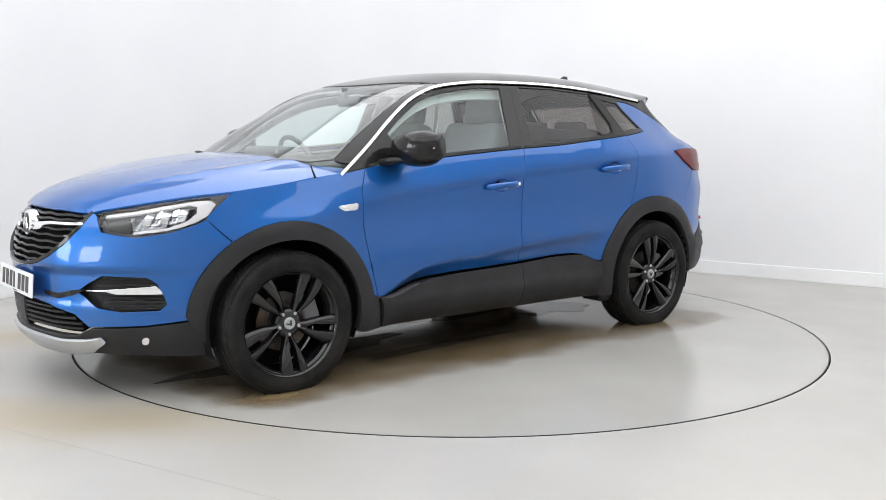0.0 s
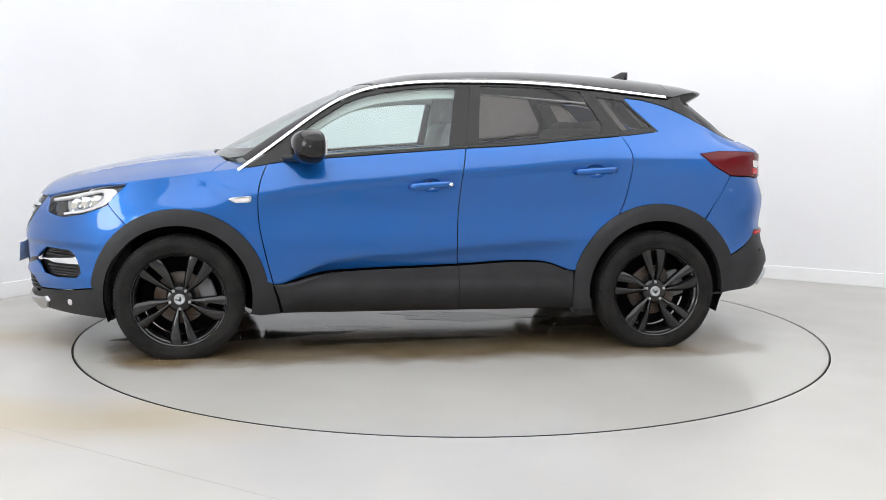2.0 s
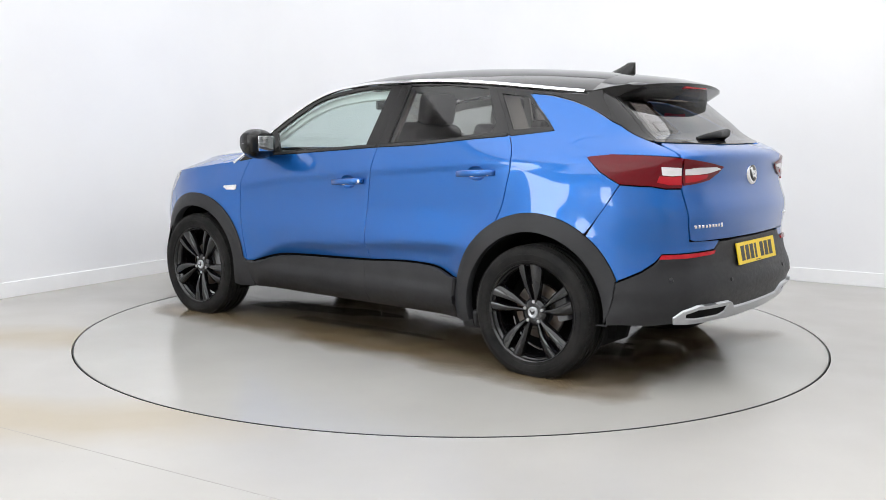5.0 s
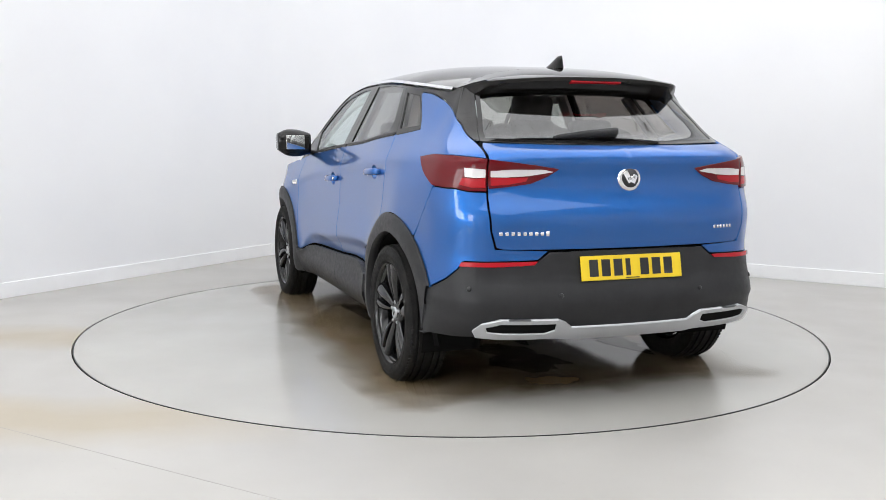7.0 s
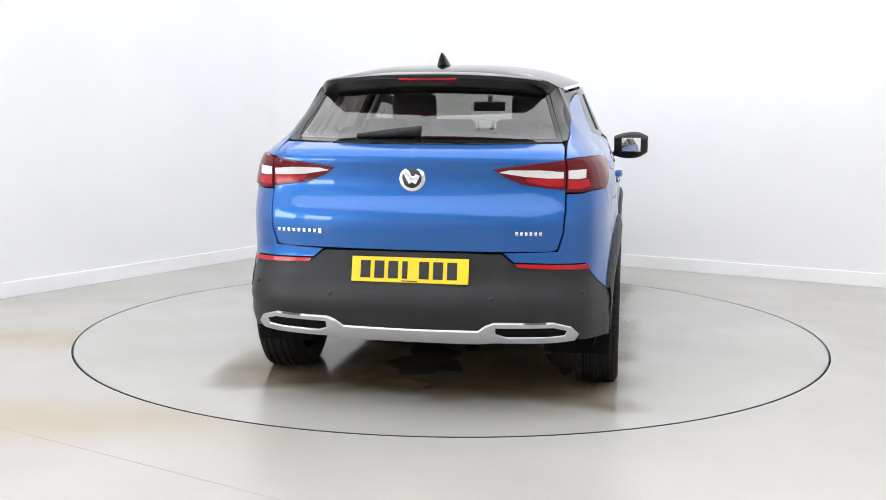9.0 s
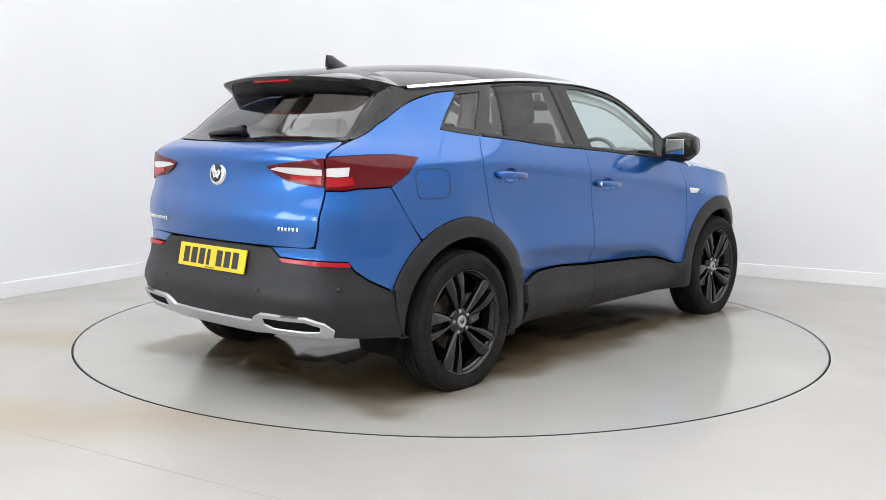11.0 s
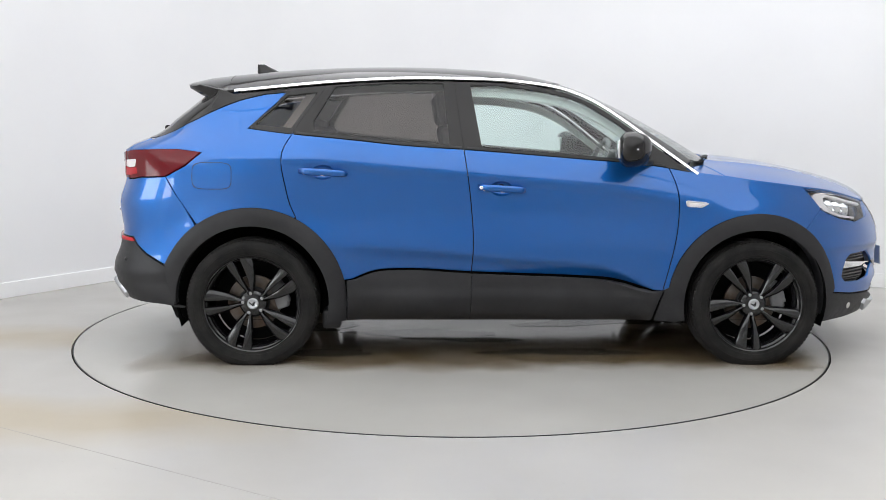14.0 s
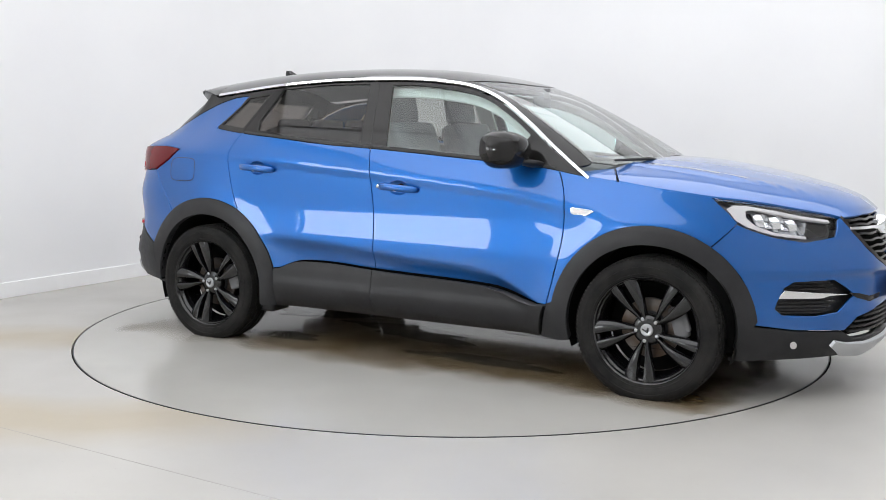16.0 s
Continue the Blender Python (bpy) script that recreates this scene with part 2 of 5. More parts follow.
def build_room():
    R = 1.2  # rounded corner behind the table
    wall("wall_north", R, 0, LEN1, 0, "smooth matt white painted studio wall")
    wall("wall_west", 0, R, 0, LEN2, "smooth matt white painted studio wall")
    wall("wall_south", 0, LEN2, LEN1, LEN2, "smooth matt white painted studio wall")
    wall("wall_east", LEN1, 0, LEN1, LEN2, "smooth matt white painted studio wall")
    # rounded corner and its skirting
    for name, r_in, r_out, top, material, label, cat in (
            ("wall_corner", R, R + 0.2, ROOM_H, WALL, "curved white wall joining two studio walls", "wall"),
            ("baseboard_corner", R - 0.014, R - 0.001, 0.115, SKIRT, "curved white skirting board at the floor", "baseboard")):
        bm = bmesh.new()
        rings = []
        for k in range(25):
            t = math.pi / 2 * k / 24
            ring = []
            for r, z in ((r_in, 0), (r_in, top), (r_out, top), (r_out, 0)):
                ring.append(bm.verts.new(room(R - r * math.cos(t), R - r * math.sin(t), z)))
            rings.append(ring)
        for a, b in zip(rings, rings[1:]):
            for i in range(4):
                bm.faces.new((a[i], a[(i + 1) % 4], b[(i + 1) % 4], b[i]))
        bm.faces.new(rings[0]), bm.faces.new(rings[-1])
        bmesh.ops.recalc_face_normals(bm, faces=bm.faces)
        ob = from_bm(name, bm, material, smooth=False)
        ob.data.shade_smooth()
        ob.data.set_sharp_from_angle(angle=radians(30))
        structure(ob, label, cat)
    # skirting boards
    turn1 = math.atan2(E1.y, E1.x)
    for name, mid, length, ang in (
            ("baseboard_north", room((LEN1 + R) / 2, 0.0075, 0.0575), LEN1 - R, turn1),
            ("baseboard_west", room(0.0075, (LEN2 + R) / 2, 0.0575), LEN2 - R, turn1 + math.pi / 2)):
        bm = bmesh.new()
        box(bm, (length, 0.013, 0.115), Matrix.Translation(mid) @ Matrix.Rotation(ang, 4, "Z"), 0.004)
        structure(from_bm(name, bm, SKIRT, smooth=False), "white painted skirting board along the wall", "baseboard")
    # floor with a round opening for the table
    bm = bmesh.new()
    steps, hole = 160, TABLE_R + 0.009
    inner = [bm.verts.new((hole * math.cos(2 * math.pi * k / steps), hole * math.sin(2 * math.pi * k / steps), 0)) for k in range(steps)]
    outer = []
    for v in inner:
        d = v.co.normalized()
        best = 99.0
        for p0, nrm in ((room(0, 0), E1), (room(0, 0), E2), (room(LEN1, LEN2), -E1), (room(LEN1, LEN2), -E2)):
            dn = d.dot(nrm)
            if dn < -1e-6:
                best = min(best, p0.dot(nrm) / dn)
        outer.append(bm.verts.new(d * best))
    low = [bm.verts.new(v.co + Vector((0, 0, -0.05))) for v in inner]
    for k in range(steps):
        j = (k + 1) % steps
        bm.faces.new((inner[k], outer[k], outer[j], inner[j]))
        bm.faces.new((inner[k], inner[j], low[j], low[k]))
    bmesh.ops.recalc_face_normals(bm, faces=bm.faces)
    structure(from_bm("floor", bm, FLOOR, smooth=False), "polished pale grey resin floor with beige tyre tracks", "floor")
    bm = bmesh.new()
    box(bm, (3.2, 0.004, 0.0008), Matrix.Translation((-0.75, -2.835, 0.0006)) @ Matrix.Rotation(turn1, 4, "Z"))
    structure(from_bm("floor_joint", bm, JOINT, smooth=False), "hairline joint across the resin floor", "floor")
    bm = bmesh.new()
    box(bm, (6, 6, 0.04), Matrix.Translation((0, 0, -0.09)))
    structure(from_bm("floor_pit", bm, GAP, smooth=False), "dark shallow pit under the turntable", "floor")
    bm = bmesh.new()
    box(bm, (LEN1 + 0.4, LEN2 + 0.4, 0.15), Matrix.Translation(room(LEN1 / 2, LEN2 / 2, ROOM_H + 0.075)) @ Matrix.Rotation(turn1, 4, "Z"))
    structure(from_bm("ceiling", bm, CEIL, smooth=False), "flat white painted ceiling", "ceiling")


def light_panel(m, w, h, glow, label, name="light_panel", group="ceiling light panels"):
    """A flat luminaire that shines along its own -z."""
    e = new(name)
    e.matrix_basis = m
    bm = bmesh.new()
    for x, y, sx, sy in ((0, h / 2, w + .016, .008), (0, -h / 2, w + .016, .008), (w / 2 + .004, 0, .008, h - .008), (-w / 2 - .004, 0, .008, h - .008)):
        box(bm, (sx, sy, 0.06), Matrix.Translation((x, y, 0.03)), 0.002)
    part("frame", bm, ALU, e, smooth=False)
    bm = bmesh.new()
    box(bm, (w - 0.002, h - 0.010, 0.02), Matrix.Translation((0, 0, 0.012)))
    part("diffuser", bm, glow, e, smooth=False)
    return tagged(e, label, "light panel", group)


def build_lights():
    turn1 = math.atan2(E1.y, E1.x)
    # unseen grid of panels, added for even white light from overhead
    for a in (1.15, 3.0, 4.85, 6.7, 8.55):
        for b in (1.2, 3.32, 5.44, 7.56, 9.68):
            light_panel(Matrix.Translation(room(a, b, ROOM_H - 0.07)) @ Matrix.Rotation(turn1, 4, "Z"), 1.832, 2.102, PANEL_GLOW,
                        "white framed flat ceiling light panel, switched on, added out of view")
    # two wide bright panels near the corner behind the camera, on its left
    up = Vector((0, 0, 1))
    for p, wide, inward in ((room(0.07, 10.4, 1.75), 4.0, E1), (room(1.7, LEN2 - 0.07, 1.75), 1.2, -E2)):
        m = Matrix.Identity(4)
        z = -inward
        x = up.cross(z)
        m.col[0], m.col[1], m.col[2], m.col[3] = (*x, 0), (*up, 0), (*z, 0), (*p, 1)
        light_panel(m, wide, 1.5, WINDOW_GLOW, "large framed softly glowing light panel on the wall", group="wall light panels")


def build_table():
    steps = 160
    bm = bmesh.new()
    prof = [(TABLE_R - 0.004, 0.0), (TABLE_R, -0.003), (TABLE_R, -0.05)]
    ring = [[bm.verts.new((r * math.cos(2 * math.pi * k / steps), r * math.sin(2 * math.pi * k / steps), z)) for k in range(steps)] for r, z in prof]
    for p, q in zip(ring, ring[1:]):
        for k in range(steps):
            j = (k + 1) % steps
            bm.faces.new((p[k], q[k], q[j], p[j]))
    bm.faces.new(ring[0])
    bmesh.ops.recalc_face_normals(bm, faces=bm.faces)
    t = from_bm("turntable", bm, TABLE_TOP, smooth=False)
    # black ring that paints in the dark of the gap round the table
    bm = bmesh.new()
    lathe(bm, [(TABLE_R - .004, .0), (TABLE_R - .004, .0008), (TABLE_R + .002, .0008), (TABLE_R + .002, -.05)], steps, "Z")
    part("gap_ring", bm, SEAL, t, "thin black ring drawn for the dark gap round the turntable", smooth=False)
    return tagged(t, "round car turntable flush with the grey resin floor", "turntable")


build_room()
build_lights()
table = build_table()

# ---------------------------------------------------------------- the car's skin
# Car space: x ahead from the middle of the wheelbase, y to the car's left, z up from the ground.
HALF_BASE, HUB_Z = 1.3375, 0.337


def curve(points, mirror=0):
    """A smooth curve through (x, y): returns a function for numbers or arrays."""
    p = sorted(points)
    xs, ys = np.array([q[0] for q in p], float), np.array([q[1] for q in p], float)
    d = np.diff(ys) / np.diff(xs)
    h = np.diff(xs)
    m = np.empty_like(xs)
    m[0], m[-1] = d[0], d[-1]
    m[1:-1] = (d[:-1] * h[1:] + d[1:] * h[:-1]) / (h[:-1] + h[1:])
    if mirror:
        m[0] = m[-1] = 0.0

    def f(x):
        x = np.asarray(x, float)
        c = np.clip(x, xs[0], xs[-1])
        i = np.clip(np.searchsorted(xs, c) - 1, 0, len(xs) - 2)
        hh = xs[i + 1] - xs[i]
        t = (c - xs[i]) / hh
        v = ((2 * t**3 - 3 * t**2 + 1) * ys[i] + (t**3 - 2 * t**2 + t) * hh * m[i] + (-2 * t**3 + 3 * t**2) * ys[i + 1] + (t**3 - t**2) * hh * m[i + 1])
        return v + np.where(x < xs[0], (x - xs[0]) * m[0], 0) + np.where(x > xs[-1], (x - xs[-1]) * m[-1], 0)
    return f


def softplus(x, w):
    return w * np.logaddexp(0, np.asarray(x, float) / w)


def smooth01(x):
    x = np.clip(x, 0, 1)
    return x * x * (3 - 2 * x)


# profiles along the centre line
XR = curve([(.20, -2.02), (.30, -2.08), (.37, -2.14), (.46, -2.178), (.53, -2.178), (.58, -2.155), (.64, -2.142), (.70, -2.135), (.76, -2.142), (.83, -2.150), (.87, -2.146), (.93, -2.124),
            (1.0, -2.106), (1.06, -2.108), (1.10, -2.116), (1.135, -2.108), (1.165, -2.05), (1.20, -1.965), (1.30, -1.84), (1.42, -1.69), (1.52, -1.57)])
XF = curve([(.18, 2.200), (.25, 2.270), (.32, 2.300), (.42, 2.312), (.52, 2.318), (.62, 2.312), (.72, 2.292), (.80, 2.260), (.86, 2.215), (.92, 2.15), (1.0, 2.0), (1.1, 1.8)])
XR0, XF0 = -2.13, 2.26
# plan of the ends: distance in from the end, half width
REAR = [(0, 0), (.004, .2), (.022, .4), (.05, .56), (.095, .68), (.17, .762), (.30, .822), (.48, .858), (.70, .885)]
FRONT = [(0, 0), (.02, .2), (.065, .36), (.165, .5), (.31, .645), (.47, .76), (.66, .845), (.88, .895)]
SIDE = [(-1.2, .886), (-.9, .880), (-.5, .875), (0, .874), (.5, .877), (.9, .886), (1.15, .896)]


def plan_table():
    rows = []
    a = XR0 + .70
    back = []
    prev = None
    for o, y in reversed(REAR):
        if prev is not None:
            a -= math.hypot(o - prev[0], y - prev[1])
        prev = (o, y)
        back.append((a, XR0 + o, y, 1 - float(smooth01(o / .70)), 0.0))
    rows += back[::-1]
    rows += [(x, x, y, 0.0, 0.0) for x, y in SIDE]
    a = XF0 - .88
    prev = None
    for o, y in reversed(FRONT):
        if prev is not None:
            a += math.hypot(o - prev[0], y - prev[1])
        prev = (o, y)
        rows.append((a, XF0 - o, y, 0.0, 1 - float(smooth01(o / .88))))
    return rows


_T = plan_table()
A_REAR, A_FRONT = _T[0][0], _T[-1][0]
_ghost = lambda k, sign: [(2 * A_REAR - r[0], sign * r[k]) for r in _T[1:3]] + [(r[0], r[k]) for r in _T] + [(2 * A_FRONT - r[0], sign * r[k]) for r in _T[-3:-1]]
PX, PY, PR, PF = curve(_ghost(1, 1)), curve(_ghost(2, -1)), curve(_ghost(3, 1)), curve(_ghost(4, 1))
CREASE = curve([(1.3, .80), (.888, .889), (.7, .922), (.513, .948), (.232, .975), (-.205, 1.016), (-.548, 1.043), (-.861, 1.07), (-1.175, 1.091), (-1.584, 1.103), (-2.2, 1.10)])
LOWCREASE = curve([(.9, .33), (.706, .448), (.548, .519), (.39, .546), (.075, .564), (-.177, .588), (-.555, .616), (-.9, .63)])
BELT = curve([(1.02, 1.022), (.792, 1.061), (.389, 1.095), (.077, 1.119), (-.204, 1.139), (-.55, 1.160), (-.865, 1.191), (-1.183, 1.220), (-1.37, 1.243)])


def skin(a, z, lift=0.0):
    """The painted skin's point for the girth a and the height z (arrays)."""
    a, z = np.asarray(a, float), np.asarray(z, float)
    x = PX(a) + (XR(z) - XR0) * PR(a) + (XF(z) - XF0) * PF(a)
    # a step across the nose under the number plate's upper edge
    x = x - .016 * np.minimum(PF(a) * 1.3, 1.0) * smooth01((.605 - z) / .025) * smooth01((z - .42) / .06)
    y0 = PY(a)
    q = np.clip(y0 / .88, 0, 1.1) ** 2
    xs = np.clip(PX(a), -1.9, 1.9)
    w = z - CREASE(xs)
    front_fade = smooth01((1.75 - xs) / .6)
    dy = -.33 * softplus(w, .015) * (0.25 + 0.75 * front_fade) - .17 * softplus(z - 1.14, .02)
    dy = dy - .62 * (softplus(z - 1.05, .05) - softplus(z - 1.24, .05)) * smooth01((-.85 - xs) / .75)
    dy = dy - .5 * softplus(.27 - z, .03)
    doors = smooth01((.95 - xs) / .3) * smooth01((xs + 1.0) / .3)
    dy = dy - .015 * smooth01((z - .58) / .26) * smooth01((1.35 - xs) / .7) * smooth01((xs + 1.45) / .7) - .007 * smooth01(-w / .05) * smooth01((z - .62) / .2) * smooth01((1.1 - xs) / .4) * smooth01((xs + 1.75) / .3)
    dy = dy - .042 * np.tanh(.75 * softplus(LOWCREASE(xs) - z, .006) / .042) * doors
    for cx in (-HALF_BASE, HALF_BASE):
        r = np.hypot(xs - cx, z - HUB_Z)
        dy = dy + .009 * np.exp(-((r - .47) / .07) ** 2)
    # the nose and the tail fold in at their upper edges
    dy = dy - .10 * softplus(z - .93, .03) * smooth01((xs - 1.35) / .5)
    y = y0 + q * dy
    return x, y


def skin3(a, z, lift=0.0):
    x, y = skin(a, z)
    p = np.stack([x, y, np.asarray(z, float) + 0 * x], -1)
    return (p + skin_normal(a, z) * np.asarray(lift)[..., None]) if np.any(lift) else p


def skin_normal(a, z):
    e = 2e-3
    x1, y1 = skin(a + e, z)
    x0, y0 = skin(a - e, z)
    u = np.stack([x1 - x0, y1 - y0, 0 * x1], -1)
    x1, y1 = skin(a, z + e)
    x0, y0 = skin(a, z - e)
    v = np.stack([x1 - x0, y1 - y0, 2 * e + 0 * x1], -1)
    n = -np.cross(u, v)
    n = n * np.sign((n[..., :1] * 0 + 1))
    return n / np.linalg.norm(n, axis=-1, keepdims=True)


_scan = np.linspace(A_REAR, A_FRONT, 3000)


def ax(x, z):
    """Girth of the skin's point at x on the flank, for the height z."""
    X, Y = skin(_scan, z + 0 * _scan)
    return float(np.interp(x, X, _scan))


def ar(y, z):
    """Girth of the tail's point at the half width y."""
    s = _scan[_scan < -1.2]
    X, Y = skin(s, z + 0 * s)
    k = int(np.argmax(Y))
    return float(np.interp(y, Y[:k + 1], s[:k + 1]))


def af(y, z):
    """Girth of the nose's point at the half width y."""
    s = _scan[_scan > 1.2][::-1]
    X, Y = skin(s, z + 0 * s)
    k = int(np.argmax(Y))
    return float(np.interp(y, Y[:k + 1], s[:k + 1]))


def flank(points):
    return [(ax(x, z), z) for x, z in points]


def tail(points):
    return [(ar(y, z), z) for y, z in points]


def nose(points):
    return [(af(y, z), z) for y, z in points]


def along(f, x0, x1, n=12):
    return [(float(x), float(f(x))) for x in np.linspace(x0, x1, n)]


def upright(f, z0, z1, n=10):
    return [(float(f(z)), float(z)) for z in np.linspace(z0, z1, n)]


def arc(cx, cz, r, a0, a1, n=24, sx=1.0):
    return [(cx + sx * r * math.cos(radians(t)), cz + r * math.sin(radians(t))) for t in np.linspace(a0, a1, n)]


# ---- roof, screen and bonnet: heights over the plan
RAIL = curve([(1.02, 1.022), (.805, 1.178), (.649, 1.295), (.481, 1.404), (.34, 1.463), (.085, 1.507), (-.278, 1.521), (-.558, 1.519), (-.879, 1.500),
              (-1.2, 1.471), (-1.455, 1.447), (-1.75, 1.43)])
CENTRE = curve([(1.30, 1.05), (1.16, 1.122), (.902, 1.264), (.685, 1.376), (.469, 1.469), (.326, 1.516), (.111, 1.563), (-.248, 1.594), (-.607, 1.600),
                (-.967, 1.590), (-1.3, 1.568), (-1.6, 1.537), (-1.93, 1.497)])
_rx = np.linspace(-1.95, 1.3, 120)


def _rail_y(x):
    z = float(RAIL(x))
    return float(skin(np.array([ax(x, z)]), np.array([z]))[1][0])


RAIL_Y = curve([(float(x), _rail_y(float(x)) if -1.5 < x < 1.03 else (_rail_y(-1.5) + (x + 1.5) * .09 if x < 0 else _rail_y(1.03) - (x - 1.03) * .3)) for x in _rx])


def roof3(x, y, lift=0.0):
    x, y = np.asarray(x, float), np.asarray(y, float)
    t = np.clip(np.abs(y) / RAIL_Y(x), 0, 1.02)
    n = 3.4
    z = RAIL(x) + (CENTRE(x) - RAIL(x)) * (1 - t ** n)
    return np.stack([x, y, z + lift], -1)


BONNET_EDGE = curve([(2.25, .835), (2.1, .858), (1.942, .893), (1.851, .913), (1.757, .931), (1.602, .950), (1.446, .970), (1.321, .985), (1.165, 1.008), (1.01, 1.028), (.9, 1.05)])
BONNET_MID = curve([(2.25, .835), (2.215, .872), (2.17, .911), (2.06, .963), (1.918, 1.003), (1.736, 1.043), (1.555, 1.077), (1.374, 1.101), (1.2, 1.112), (.9, 1.124)])


def _edge_y(x):
    z = float(BONNET_EDGE(x))
    return float(skin(np.array([ax(x, z)]), np.array([z]))[1][0])


BONNET_Y = curve([(float(x), _edge_y(float(x))) for x in np.linspace(.95, 2.2, 60)])


def bonnet3(x, y, lift=0.0):
    x, y = np.asarray(x, float), np.asarray(y, float)
    ye = np.maximum(BONNET_Y(x), .05)
    t = np.clip(np.abs(y) / ye, 0, 1.02)
    fold = .010 * softplus(.06 - np.abs(t - .66), .02) / .06 * smooth01((2.1 - x) / .5)
    z = BONNET_EDGE(x) + (BONNET_MID(x) - BONNET_EDGE(x)) * (1 - t ** 2.7) + fold
    return np.stack([x, y, z + lift], -1)


def numeric_normal(f, u, v):
    e = 3e-3
    a = f(u + e, v) - f(u - e, v)
    b = f(u, v + e) - f(u, v - e)
    n = np.cross(a, b)
    n[n[..., 2] < 0] *= -1
    return n / np.linalg.norm(n, axis=-1, keepdims=True)


# ---- panels: an outline on one of those surfaces becomes a curved sheet with turned-in edges
def inside(px, py, loops):
    c = np.zeros(len(px), bool)
    for loop in loops:
        q = np.array(loop)
        x0, y0 = q[:, 0], q[:, 1]
        x1, y1 = np.roll(x0, -1), np.roll(y0, -1)
        for i in range(len(q)):
            hit = ((y0[i] > py) != (y1[i] > py))
            with np.errstate(divide="ignore", invalid="ignore"):
                c ^= hit & (px < (x1[i] - x0[i]) * (py - y0[i]) / (y1[i] - y0[i] + 1e-15) + x0[i])
    return c


def refine(loop, step):
    out = []
    for i, p in enumerate(loop):
        q = loop[(i + 1) % len(loop)]
        n = max(1, int(math.hypot(q[0] - p[0], q[1] - p[1]) / step))
        out += [(p[0] + (q[0] - p[0]) * k / n, p[1] + (q[1] - p[1]) * k / n) for k in range(n)]
    return out


def area2(loop):
    return sum(p[0] * q[1] - q[0] * p[1] for p, q in zip(loop, loop[1:] + loop[:1]))


def shrink(loop, d, keep=()):
    """Moves an outline in by d, but not along the lines u == keep."""
    if d == 0:
        return loop
    s = 1 if area2(loop) > 0 else -1
    n, out = len(loop), []
    for i, p in enumerate(loop):
        a, b = loop[i - 1], loop[(i + 1) % n]
        e1, e2 = Vector((p[0] - a[0], p[1] - a[1])), Vector((b[0] - p[0], b[1] - p[1]))
        if e1.length < 1e-9 or e2.length < 1e-9:
            out.append(p)
            continue
        n1, n2 = Vector((-e1.y, e1.x)).normalized() * s, Vector((-e2.y, e2.x)).normalized() * s
        m = n1 + n2
        m = m / max(m.length, .3) if m.length > 1e-6 else n1
        k = d / max(.5, m.normalized().dot(n1)) if m.length > 1e-6 else d
        q = (p[0] + m.normalized().x * k, p[1] + m.normalized().y * k)
        for line in keep:
            if abs(p[0] - line) < 1e-4:
                q = (line, q[1])
        out.append(q)
    return out


def clean(loop):
    out = []
    for p in loop:
        if not out or math.hypot(p[0] - out[-1][0], p[1] - out[-1][1]) > 1e-4:
            out.append(p)
    if math.hypot(out[0][0] - out[-1][0], out[0][1] - out[-1][1]) < 1e-4:
        out.pop()
    return out


